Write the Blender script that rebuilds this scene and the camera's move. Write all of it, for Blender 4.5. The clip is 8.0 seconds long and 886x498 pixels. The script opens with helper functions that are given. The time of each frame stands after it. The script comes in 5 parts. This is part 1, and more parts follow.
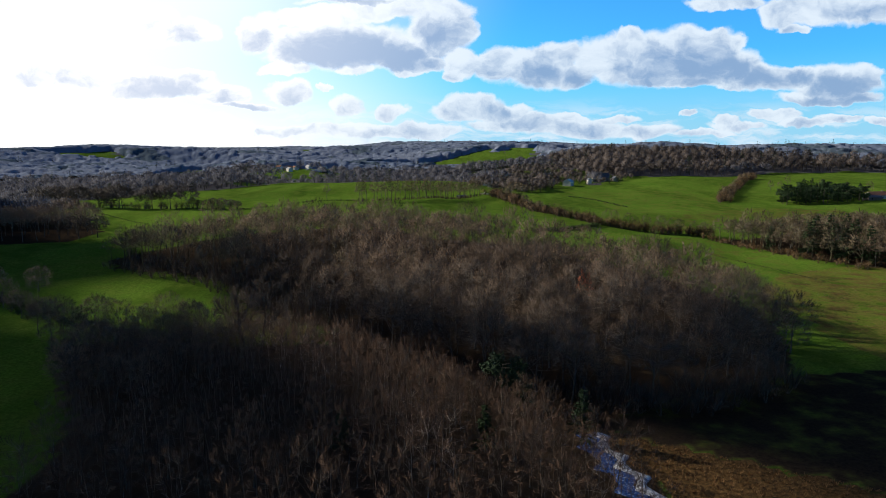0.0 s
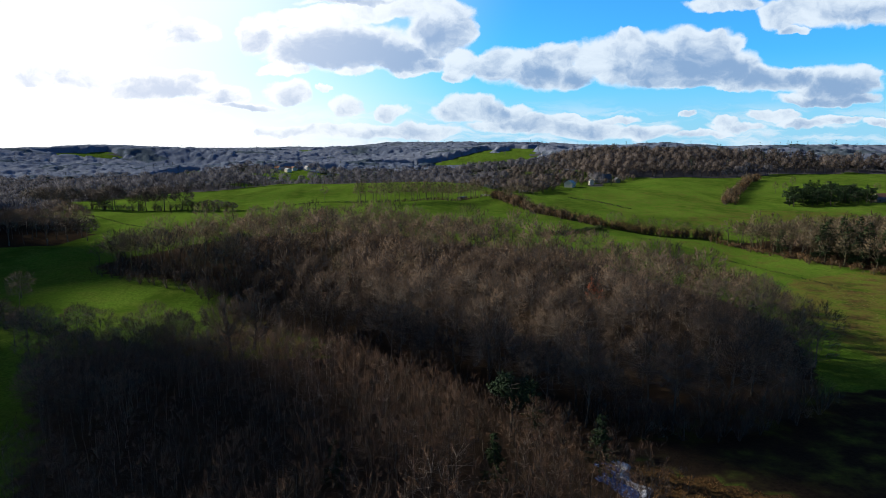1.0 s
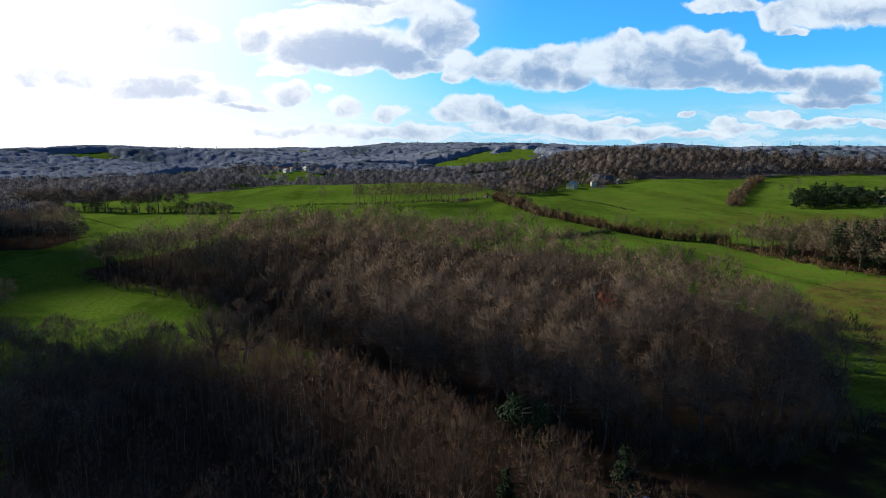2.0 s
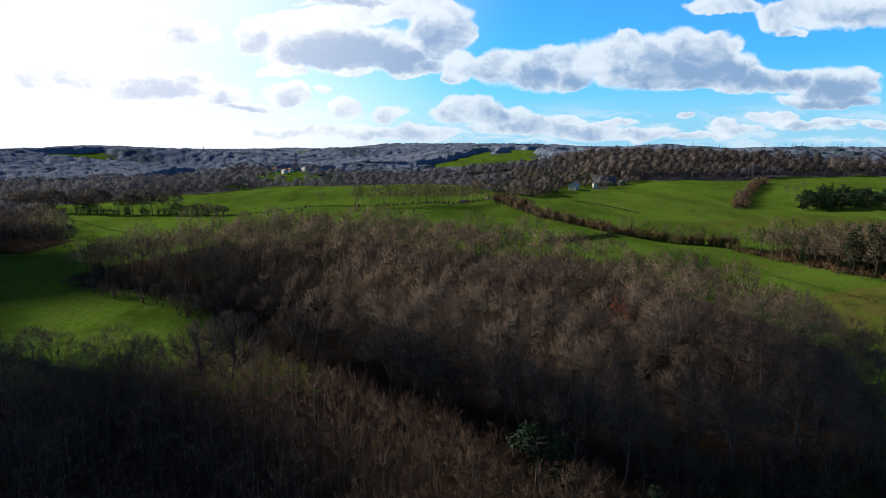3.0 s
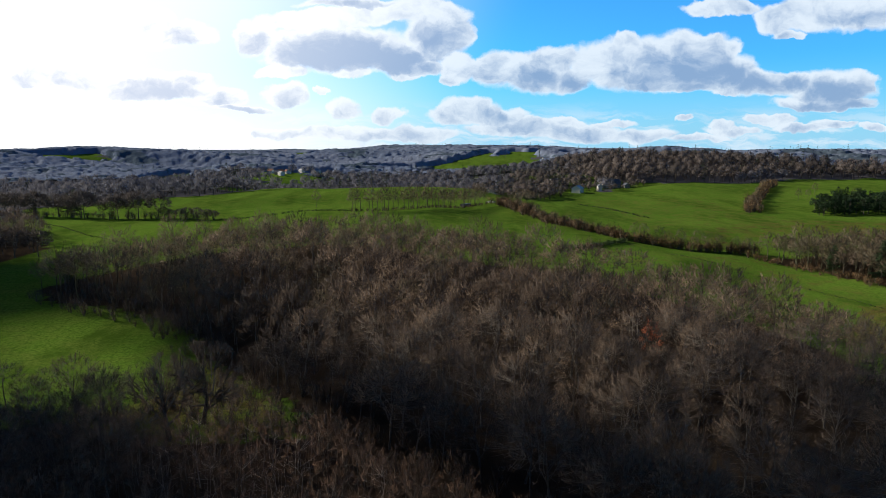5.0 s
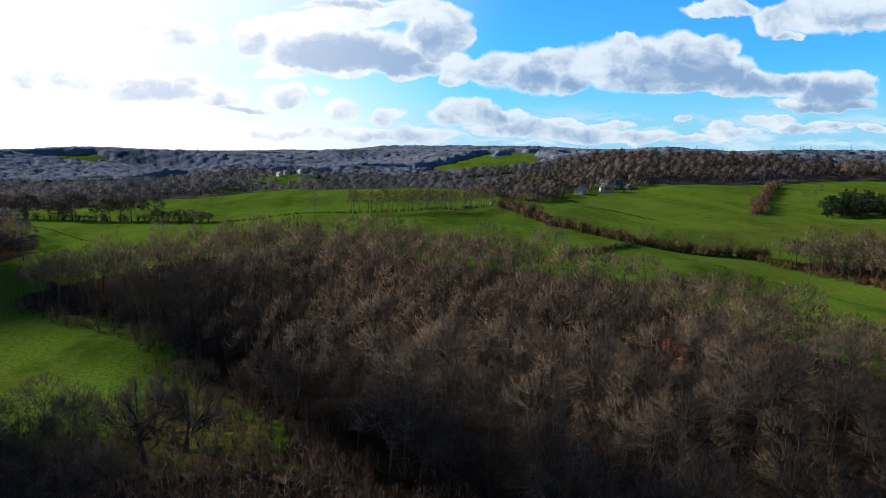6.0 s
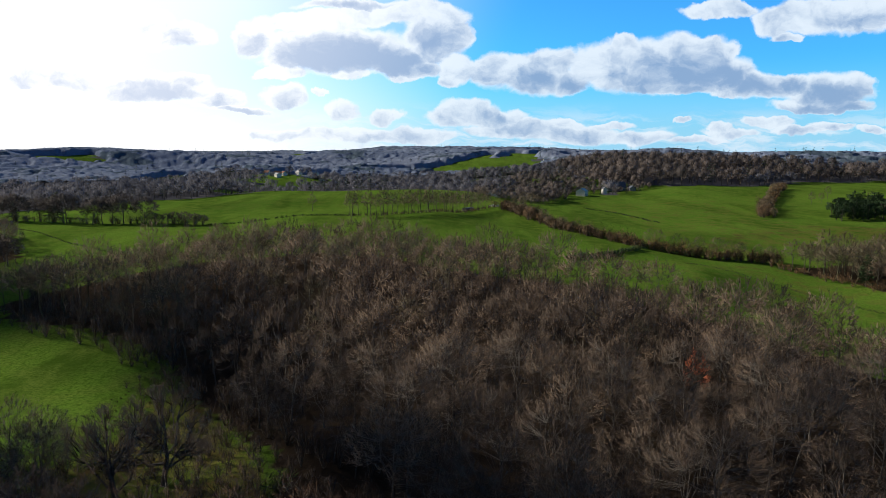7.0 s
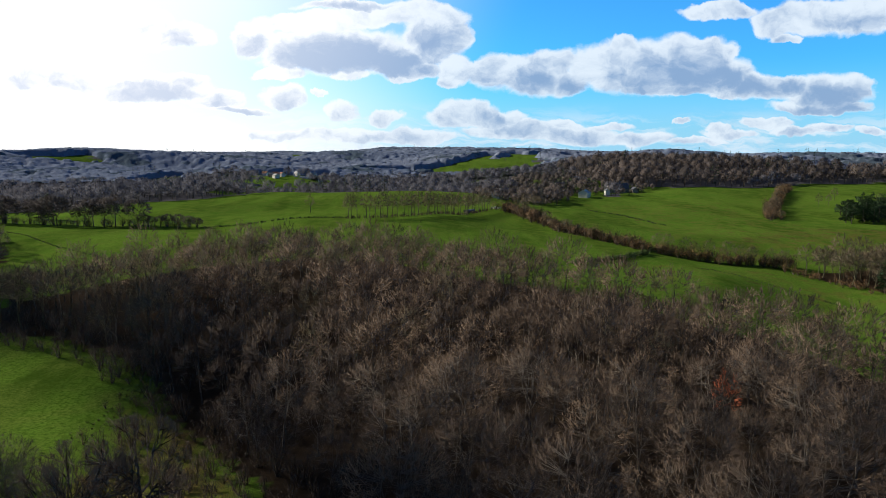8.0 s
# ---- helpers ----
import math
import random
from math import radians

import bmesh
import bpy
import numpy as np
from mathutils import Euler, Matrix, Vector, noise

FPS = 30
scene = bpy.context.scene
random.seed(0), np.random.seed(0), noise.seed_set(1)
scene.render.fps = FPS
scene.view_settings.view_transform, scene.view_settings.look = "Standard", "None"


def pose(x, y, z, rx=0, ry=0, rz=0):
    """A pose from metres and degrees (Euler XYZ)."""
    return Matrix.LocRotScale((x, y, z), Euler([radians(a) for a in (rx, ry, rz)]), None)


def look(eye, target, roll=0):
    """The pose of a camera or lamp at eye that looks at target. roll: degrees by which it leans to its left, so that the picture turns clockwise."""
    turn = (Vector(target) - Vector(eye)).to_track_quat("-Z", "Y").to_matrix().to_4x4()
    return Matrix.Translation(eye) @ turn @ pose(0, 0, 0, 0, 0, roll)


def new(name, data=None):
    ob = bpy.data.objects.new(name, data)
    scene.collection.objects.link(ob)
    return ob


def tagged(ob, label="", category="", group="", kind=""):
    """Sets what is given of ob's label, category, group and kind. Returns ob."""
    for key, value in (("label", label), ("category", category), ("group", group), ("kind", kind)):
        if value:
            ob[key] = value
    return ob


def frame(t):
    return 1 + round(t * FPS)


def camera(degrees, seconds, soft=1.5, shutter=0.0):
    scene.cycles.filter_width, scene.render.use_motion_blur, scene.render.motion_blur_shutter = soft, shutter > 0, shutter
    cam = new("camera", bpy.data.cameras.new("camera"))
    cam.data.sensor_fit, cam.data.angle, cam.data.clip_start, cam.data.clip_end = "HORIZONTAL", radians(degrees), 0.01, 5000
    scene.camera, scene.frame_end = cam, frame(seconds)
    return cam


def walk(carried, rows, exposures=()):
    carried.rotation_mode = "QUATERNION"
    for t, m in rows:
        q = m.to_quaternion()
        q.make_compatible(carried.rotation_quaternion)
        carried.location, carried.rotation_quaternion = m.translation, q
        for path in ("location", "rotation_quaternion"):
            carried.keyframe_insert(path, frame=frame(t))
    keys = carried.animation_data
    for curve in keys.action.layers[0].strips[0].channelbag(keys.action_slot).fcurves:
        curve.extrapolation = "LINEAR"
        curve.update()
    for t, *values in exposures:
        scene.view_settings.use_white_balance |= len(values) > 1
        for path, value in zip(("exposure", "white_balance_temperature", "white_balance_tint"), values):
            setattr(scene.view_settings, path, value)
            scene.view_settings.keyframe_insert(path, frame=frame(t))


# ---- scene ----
# ---------------------------------------------------------------- camera
cam = camera(70.0, 8.0, soft=0.7)
PATH = [
    (0.0, -0.00, 0.00, 46.00, 81.003, 0.000, -0.000),
    (1.0, -0.71, 8.79, 46.04, 81.062, -0.055, -0.056),
    (2.0, -1.46, 17.65, 46.07, 81.123, -0.109, -0.114),
    (3.0, -2.25, 26.56, 46.11, 81.187, -0.163, -0.174),
    (4.0, -3.09, 35.53, 46.14, 81.252, -0.215, -0.238),
    (5.0, -3.96, 44.56, 46.16, 81.320, -0.267, -0.304),
    (6.0, -4.88, 53.65, 46.19, 81.390, -0.318, -0.372),
    (7.0, -5.85, 62.79, 46.21, 81.462, -0.368, -0.443),
    (8.0, -6.85, 72.00, 46.23, 81.536, -0.417, -0.517),
]
walk(cam, [(t, pose(*p)) for t, *p in PATH])

# ---------------------------------------------------------------- light
SUN_AZ, SUN_EL = radians(-66), radians(24)
SUN_DIR = Vector((math.sin(SUN_AZ) * math.cos(SUN_EL), math.cos(SUN_AZ) * math.cos(SUN_EL), math.sin(SUN_EL)))
sun = new("sun", bpy.data.lights.new("sun", "SUN"))
sun.data.energy, sun.data.angle, sun.data.color = 5.0, radians(0.6), (1.0, 0.93, 0.82)
sun.matrix_world = look(SUN_DIR * 900, (0, 0, 0))
scene.view_settings.exposure = 0.0


class Graph:
    """Short hand for node trees: plain numbers and sockets both go in as inputs."""

    def __init__(self, tree):
        self.tree = tree
        tree.nodes.clear()

    def node(self, kind, ins=(), n=None):
        n = n or self.tree.nodes.new(kind)
        items = ins.items() if isinstance(ins, dict) else enumerate(ins)
        for k, v in items:
            if isinstance(v, bpy.types.NodeSocket):
                self.tree.links.new(v, n.inputs[k])
            elif v is not None:
                n.inputs[k].default_value = v
        return n

    def m(self, op, a, b=0.0, c=0.0, clamp=False):
        n = self.tree.nodes.new("ShaderNodeMath")
        n.operation, n.use_clamp = op, clamp
        return self.node("", (a, b, c), n).outputs[0]

    def ramp(self, x, a, b, lo=0.0, hi=1.0):
        n = self.tree.nodes.new("ShaderNodeMapRange")
        n.interpolation_type = "SMOOTHSTEP"
        return self.node("", (x, a, b, lo, hi), n).outputs[0]

    def mix(self, f, a, b, how="MIX"):
        n = self.tree.nodes.new("ShaderNodeMix")
        n.data_type, n.blend_type = "RGBA", how
        return self.node("", {0: f, 6: a, 7: b}, n).outputs[2]

    def vec_node(self, op):
        n = self.tree.nodes.new("ShaderNodeVectorMath")
        n.operation = op
        return n

    def math_node(self, op):
        n = self.tree.nodes.new("ShaderNodeMath")
        n.operation = op
        return n

    def vec(self, op, a, b, c=None):
        return self.node("", (a, b) if c is None else (a, b, c), self.vec_node(op)).outputs[0]

    def attr(self, name):
        n = self.tree.nodes.new("ShaderNodeAttribute")
        n.attribute_name = name
        return n

    def noise(self, vec, scale, detail=4.0, rough=0.55):
        n = self.node("ShaderNodeTexNoise", {"Vector": vec, "Scale": scale, "Detail": detail, "Roughness": rough})
        return n.outputs["Fac"], n.outputs["Color"]


def rgb(r, g, b):
    return (r, g, b, 1.0)


def make_world():
    world = bpy.data.worlds.new("sky")
    scene.world = world
    world.use_nodes = True
    g = Graph(world.node_tree)
    sky = g.node("ShaderNodeTexSky")
    sky.sky_type, sky.sun_disc, sky.altitude = "NISHITA", False, 300.0
    sky.sun_elevation, sky.sun_rotation = SUN_EL, SUN_AZ
    d = g.node("ShaderNodeTexCoord").outputs["Generated"]
    x, y, z = g.node("ShaderNodeSeparateXYZ", (d,)).outputs
    yy = g.m("MAXIMUM", y, 0.08)
    u, v = g.m("DIVIDE", x, yy), g.m("DIVIDE", z, yy)
    flat = g.node("ShaderNodeCombineXYZ", (u, v, 0.0)).outputs[0]
    _, w1 = g.noise(flat, 11.0, 6.0, 0.58)
    warp = g.vec("MULTIPLY_ADD", w1, (0.085, 0.05, 0.0), (-0.0425, -0.025, 0.0))
    bent = g.vec("ADD", flat, warp)
    # cumulus heaps, bank by bank: middle (across, up), half width, half height, greyness
    anvil = ((-0.155, 0.156, 0.114, 0.0400, 1.10), (-0.224, 0.147, 0.041, 0.0251, 0.80), (-0.077, 0.144, 0.063, 0.0321, 1.00), (-0.279, 0.174, 0.039, 0.0279, 0.60), (-0.009, 0.177, 0.052, 0.0398, 0.75), (0.021, 0.184, 0.031, 0.0278, 0.50), (-0.034, 0.131, 0.047, 0.0181, 0.70), (-0.068, 0.211, 0.103, 0.0177, 0.15), (-0.013, 0.206, 0.062, 0.0197, 0.20), (-0.188, 0.201, 0.093, 0.0158, 0.10), (-0.136, 0.224, 0.083, 0.0078, 0.60), (-0.238, 0.119, 0.041, 0.0102, 0.20), (-0.138, 0.117, 0.026, 0.0082, 0.20), (-0.052, 0.117, 0.031, 0.0102, 0.25))
    veils = ((-0.411, 0.177, 0.062, 0.0231, 0.50), (-0.440, 0.196, 0.048, 0.0207, 0.40), (-0.455, 0.098, 0.112, 0.0237, 0.90), (-0.588, 0.108, 0.134, 0.0189, 0.50), (-0.334, 0.085, 0.044, 0.0155, 0.70), (-0.305, 0.068, 0.042, 0.0060, 0.70), (-0.239, 0.086, 0.036, 0.0178, 0.60), (-0.390, 0.109, 0.036, 0.0118, 0.60))
    long_bank = ((0.030, 0.129, 0.030, 0.0253, 0.30), (0.018, 0.109, 0.019, 0.0127, 0.30), (0.078, 0.128, 0.034, 0.0271, 0.45), (0.135, 0.121, 0.075, 0.0325, 0.75), (0.177, 0.141, 0.051, 0.0252, 0.45), (0.200, 0.111, 0.038, 0.0200, 0.70), (0.269, 0.133, 0.061, 0.0405, 0.60), (0.284, 0.166, 0.026, 0.0143, 0.25), (0.338, 0.133, 0.089, 0.0432, 0.80), (0.393, 0.158, 0.070, 0.0340, 0.65), (0.409, 0.179, 0.028, 0.0125, 0.20), (0.440, 0.163, 0.026, 0.0179, 0.40), (0.425, 0.125, 0.070, 0.0343, 0.95), (0.357, 0.103, 0.104, 0.0128, 0.75))
    tail = ((0.488, 0.108, 0.075, 0.0200, 0.90), (0.539, 0.113, 0.047, 0.0164, 0.85), (0.445, 0.097, 0.038, 0.0092, 0.60), (0.601, 0.104, 0.068, 0.0255, 0.85), (0.644, 0.113, 0.026, 0.0182, 0.50), (0.586, 0.081, 0.071, 0.0129, 0.80), (0.630, 0.083, 0.043, 0.0129, 0.80), (0.427, 0.222, 0.072, 0.0123, 0.35), (0.514, 0.206, 0.037, 0.0212, 0.45), (0.573, 0.214, 0.065, 0.0264, 0.40), (0.642, 0.213, 0.065, 0.0299, 0.50), (0.533, 0.184, 0.023, 0.0089, 0.40))
    low_row = ((0.048, 0.066, 0.058, 0.0176, 0.50), (0.018, 0.059, 0.043, 0.0166, 0.40), (0.088, 0.055, 0.048, 0.0124, 0.50), (0.110, 0.041, 0.080, 0.0146, 0.55), (-0.078, 0.056, 0.027, 0.0114, 0.45), (-0.148, 0.067, 0.031, 0.0175, 0.25), (-0.182, 0.093, 0.012, 0.0052, 0.30), (0.203, 0.034, 0.085, 0.0167, 0.50), (0.193, 0.050, 0.031, 0.0083, 0.30), (0.308, 0.030, 0.064, 0.0125, 0.40), (0.272, 0.048, 0.043, 0.0052, 0.30), (-0.122, 0.029, 0.116, 0.0125, 0.35), (-0.245, 0.033, 0.074, 0.0094, 0.35), (-0.035, 0.029, 0.064, 0.0125, 0.35))
    low_east = ((0.382, 0.051, 0.015, 0.0037, 0.40), (0.440, 0.042, 0.025, 0.0102, 0.30), (0.458, 0.034, 0.052, 0.0093, 0.40), (0.518, 0.053, 0.036, 0.0102, 0.35), (0.563, 0.040, 0.048, 0.0084, 0.40), (0.616, 0.046, 0.046, 0.0093, 0.40), (0.678, 0.041, 0.024, 0.0075, 0.40), (0.406, 0.022, 0.057, 0.0066, 0.30))
    body = shade = None
    for cu, cv, ru, rv, grey in anvil + veils + long_bank + tail + low_row + low_east:
        e = g.vec("MULTIPLY_ADD", bent, (1 / ru, 1 / rv, 0.0), (-cu / ru, -cv / rv, 0.0))
        dot2 = g.node("", (e, e), g.vec_node("DOT_PRODUCT")).outputs[1]
        side = g.node("", (e, (-0.16 * grey, 0.46 * grey, 0.0)), g.vec_node("DOT_PRODUCT")).outputs[1]
        one = g.m("SUBTRACT", 1.0, dot2)
        dark = g.m("SUBTRACT", g.m("MULTIPLY", g.m("MAXIMUM", one, -0.3), grey), side)
        dark = g.m("MULTIPLY", dark, g.ramp(one, -0.1, 0.3))
        body = one if body is None else g.node("", (body, one, 0.25), g.math_node("SMOOTH_MAX")).outputs[0]
        shade = dark if shade is None else g.m("MAXIMUM", shade, dark)
    n2, _ = g.noise(g.vec("MULTIPLY", bent, (1.0, 1.35, 0.0)), 24.0, 7.0, 0.60)
    body = g.m("ADD", body, g.m("MULTIPLY", g.m("SUBTRACT", n2, 0.5), 0.85))
    n4, _ = g.noise(g.vec("MULTIPLY_ADD", bent, (1.0, 1.35, 0.0), (0.006, -0.014, 0.0)), 22.0, 7.0, 0.6)
    shade = g.m("ADD", shade, g.m("MULTIPLY", g.m("SUBTRACT", n4, 0.5), 1.9))
    front = g.ramp(y, 0.25, 0.45)
    cover = g.ramp(body, -0.22, 0.34)
    n5, _ = g.noise(g.vec("MULTIPLY", bent, (7.0, 48.0, 0.0)), 1.0, 6.0, 0.6)
    streak = g.m("MULTIPLY", g.ramp(n5, 0.44, 0.62), g.m("MULTIPLY", g.ramp(v, 0.085, 0.03), 0.75))
    cover = g.m("MULTIPLY", g.m("MAXIMUM", cover, streak), front)
    # fair-weather cumulus out of view, greyer than ahead to cut fill light
    zz = g.m("MAXIMUM", z, 0.06)
    dome = g.node("ShaderNodeCombineXYZ", (g.m("DIVIDE", x, zz), g.m("DIVIDE", y, zz), 0.0)).outputs[0]
    n3, _ = g.noise(dome, 0.55, 6.0, 0.55)
    over = g.m("MULTIPLY", g.ramp(n3, 0.56, 0.66), g.m("SUBTRACT", 1.0, front))
    over = g.m("MULTIPLY", over, g.ramp(z, 0.0, 0.1))
    blue = g.mix(1.0, sky.outputs[0], rgb(0.030, 0.132, 0.235), "MULTIPLY")
    dot = g.node("ShaderNodeVectorMath", (d, tuple(SUN_DIR)))
    dot.operation = "DOT_PRODUCT"
    toward = g.m("MAXIMUM", dot.outputs[1], 0.0)
    glow = g.m("MULTIPLY", g.ramp(toward, 0.33, 0.80), g.ramp(z, 0.7, 0.3))
    lit = g.mix(glow, rgb(0.80, 0.90, 1.0), rgb(1.25, 1.23, 1.2))
    grey = g.mix(glow, rgb(0.27, 0.41, 0.64), rgb(0.70, 0.77, 0.92))
    cloud = g.mix(g.ramp(shade, -0.05, 0.95), lit, grey)
    col = g.mix(g.m("MULTIPLY", glow, 0.9), blue, rgb(1.15, 1.16, 1.16))
    low = g.m("MULTIPLY", g.ramp(z, 0.14, -0.01), 0.85)
    # sky dimmed behind the camera and overhead to deepen the shade
    back = g.mix(g.ramp(y, -0.2, 0.5), rgb(0.16, 0.22, 0.32), rgb(0.38, 0.73, 1.0))
    col = g.mix(g.ramp(y, 0.45, -0.2), col, g.mix(1.0, col, rgb(0.4, 0.4, 0.45), "MULTIPLY"))
    col = g.mix(low, col, g.mix(g.ramp(toward, 0.30, 0.60), back, rgb(1.1, 1.11, 1.12)))
    col = g.mix(g.ramp(z, 0.24, 0.6), col, g.mix(1.0, col, rgb(0.09, 0.12, 0.20), "MULTIPLY"))
    col = g.mix(g.m("MULTIPLY", over, 0.8), col, rgb(0.30, 0.33, 0.38))
    col = g.mix(g.m("MULTIPLY", cover, 0.96), col, cloud)
    bg = g.node("ShaderNodeBackground", (col, 1.0))
    g.node("ShaderNodeOutputWorld", (bg.outputs[0],))


make_world()


# ---------------------------------------------------------------- materials
def material(name, build):
    mat = bpy.data.materials.new(name)
    mat.use_nodes = True
    g = Graph(mat.node_tree)
    bsdf = g.node("ShaderNodeBsdfPrincipled")
    g.node("ShaderNodeOutputMaterial", (bsdf.outputs[0],))
    build(g, bsdf)
    return mat


def put(g, bsdf, key, value):
    if isinstance(value, bpy.types.NodeSocket):
        g.tree.links.new(value, bsdf.inputs[key])
    else:
        bsdf.inputs[key].default_value = value


def bump(g, bsdf, height, dist, strength=1.0):
    b = g.node("ShaderNodeBump", {"Strength": strength, "Distance": dist, "Height": height})
    g.tree.links.new(b.outputs[0], bsdf.inputs["Normal"])


def place(g):
    return g.node("ShaderNodeNewGeometry").outputs["Position"]


def ground_look(g, b):
    p = place(g)
    big, _ = g.noise(p, 0.018, 3.0)
    mid, _ = g.noise(p, 0.16, 5.0, 0.6)
    fine, _ = g.noise(p, 1.7, 5.0, 0.7)
    grass = g.mix(g.ramp(big, 0.35, 0.65), rgb(0.096, 0.194, 0.021), rgb(0.142, 0.246, 0.030))
    swath, _ = g.noise(g.vec("MULTIPLY", p, (0.05, 0.012, 0.05)), 1.0, 4.0, 0.6)
    grass = g.mix(g.ramp(swath, 0.42, 0.62), grass, rgb(0.062, 0.116, 0.014))
    grass = g.mix(g.ramp(mid, 0.35, 0.75), grass, rgb(0.158, 0.218, 0.036))
    grass = g.mix(g.m("MULTIPLY", g.ramp(fine, 0.38, 0.68), 0.8), grass, rgb(0.050, 0.098, 0.008))
    cov = g.attr("cover").outputs["Color"]
    far_haze = g.attr("cover").outputs["Alpha"]
    cr, cg, cb = g.node("ShaderNodeSeparateColor", (cov,)).outputs
    rough = g.mix(g.ramp(mid, 0.3, 0.7), rgb(0.215, 0.215, 0.040), rgb(0.150, 0.095, 0.036))
    rough = g.mix(g.ramp(fine, 0.4, 0.7), rough, rgb(0.09, 0.13, 0.02))
    # leaf litter, darkened further in place of deep shade under the trees
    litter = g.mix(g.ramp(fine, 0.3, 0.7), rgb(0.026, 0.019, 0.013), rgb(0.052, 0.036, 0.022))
    # the distant floor is paled to blue-grey, standing in for haze
    litter = g.mix(far_haze, litter, g.mix(g.ramp(mid, 0.3, 0.7), rgb(0.096, 0.096, 0.104), rgb(0.122, 0.116, 0.116)))
    stubble = g.mix(g.ramp(fine, 0.35, 0.65), rgb(0.17, 0.095, 0.036), rgb(0.065, 0.042, 0.018))
    wob = g.m("MULTIPLY", g.m("SUBTRACT", mid, 0.5), 0.9)
    patch, _ = g.noise(p, 0.075, 6.0, 0.72)
    grain, _ = g.noise(p, 0.9, 4.0, 0.75)
    rough = g.mix(g.ramp(patch, 0.50, 0.62), rough, g.mix(g.ramp(grain, 0.4, 0.6), rgb(0.125, 0.080, 0.032), rgb(0.060, 0.048, 0.020)))
    rough = g.mix(g.m("MULTIPLY", g.ramp(grain, 0.50, 0.66), 0.55), rough, rgb(0.055, 0.085, 0.014))
    grass = g.mix(g.m("MULTIPLY", g.ramp(grain, 0.46, 0.66), 0.5), grass, rgb(0.040, 0.086, 0.010))
    col = g.mix(g.ramp(g.m("ADD", cg, wob), 0.35, 0.75), grass, rough)
    col = g.mix(g.ramp(g.m("ADD", cb, wob), 0.4, 0.6), col, stubble)
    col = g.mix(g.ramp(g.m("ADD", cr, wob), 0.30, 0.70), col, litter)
    put(g, b, "Base Color", col)
    put(g, b, "Roughness", 0.95)
    put(g, b, "Specular IOR Level", 0.0)
    bump(g, b, g.m("ADD", g.m("MULTIPLY", fine, 0.6), mid), 0.28, 0.7)


def twig_look(c1, c2, spread=0.5, porous=0.0, sheer=0.0):
    def build(g, b):
        tone = g.attr("tone").outputs["Fac"]
        own = g.node("ShaderNodeObjectInfo").outputs["Random"]
        isle = g.node("ShaderNodeNewGeometry").outputs["Random Per Island"]
        k = g.m("FRACT", g.m("ADD", tone, own))
        f = g.m("ADD", g.m("MULTIPLY", k, 1 - spread), g.m("MULTIPLY", isle, spread))
        col = g.mix(f, rgb(*c1), rgb(*c2))
        put(g, b, "Base Color", col)
        put(g, b, "Roughness", 0.8)
        put(g, b, "Specular IOR Level", 0.2)
        skin = b.outputs[0]
        if porous:
            thin = g.node("ShaderNodeBsdfTranslucent", (col,))
            skin = g.node("ShaderNodeMixShader", (porous, skin, thin.outputs[0])).outputs[0]
        if sheer:
            # the gaps between twigs too fine to model one by one
            gap = g.node("ShaderNodeBsdfTransparent")
            skin = g.node("ShaderNodeMixShader", (sheer, skin, gap.outputs[0])).outputs[0]
        g.tree.links.new(skin, g.tree.nodes["Material Output"].inputs[0])
    return build


def hazed_canopy_look(g, b):
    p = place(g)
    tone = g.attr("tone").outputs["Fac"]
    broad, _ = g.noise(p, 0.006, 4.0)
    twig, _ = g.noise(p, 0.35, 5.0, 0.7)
    # aerial haze is put into the base colour: lifted and blued
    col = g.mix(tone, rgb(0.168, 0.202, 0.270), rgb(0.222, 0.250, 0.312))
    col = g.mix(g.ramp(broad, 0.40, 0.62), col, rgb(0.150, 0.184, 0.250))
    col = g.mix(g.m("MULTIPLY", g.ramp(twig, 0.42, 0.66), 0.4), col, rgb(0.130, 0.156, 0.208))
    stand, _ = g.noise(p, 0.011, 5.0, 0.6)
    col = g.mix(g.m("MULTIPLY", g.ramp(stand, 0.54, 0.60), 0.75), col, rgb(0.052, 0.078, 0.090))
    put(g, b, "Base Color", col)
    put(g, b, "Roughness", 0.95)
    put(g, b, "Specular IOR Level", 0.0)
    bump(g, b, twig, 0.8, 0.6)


def bark_look(c1, c2):
    def build(g, b):
        n, _ = g.noise(place(g), 2.5, 5.0, 0.65)
        put(g, b, "Base Color", g.mix(g.ramp(n, 0.35, 0.65), rgb(*c1), rgb(*c2)))
        put(g, b, "Roughness", 0.9)
        bump(g, b, n, 0.05)
    return build


def mottled(c1, c2, scale=1.0, rough=0.85, dist=0.03):
    def build(g, b):
        n, _ = g.noise(place(g), scale, 6.0, 0.65)
        put(g, b, "Base Color", g.mix(g.ramp(n, 0.3, 0.7), rgb(*c1), rgb(*c2)))
        put(g, b, "Roughness", rough)
        bump(g, b, n, dist)
    return build


def water_look(g, b):
    p = place(g)
    n, _ = g.noise(p, 2.6, 5.0, 0.6)
    # the sky's blue and the pale sparkle are put into the base colour
    put(g, b, "Base Color", g.mix(g.ramp(n, 0.5, 0.72), rgb(0.02, 0.06, 0.22), rgb(0.55, 0.66, 0.85)))
    put(g, b, "Roughness", 0.12)
    bump(g, b, n, 0.12)


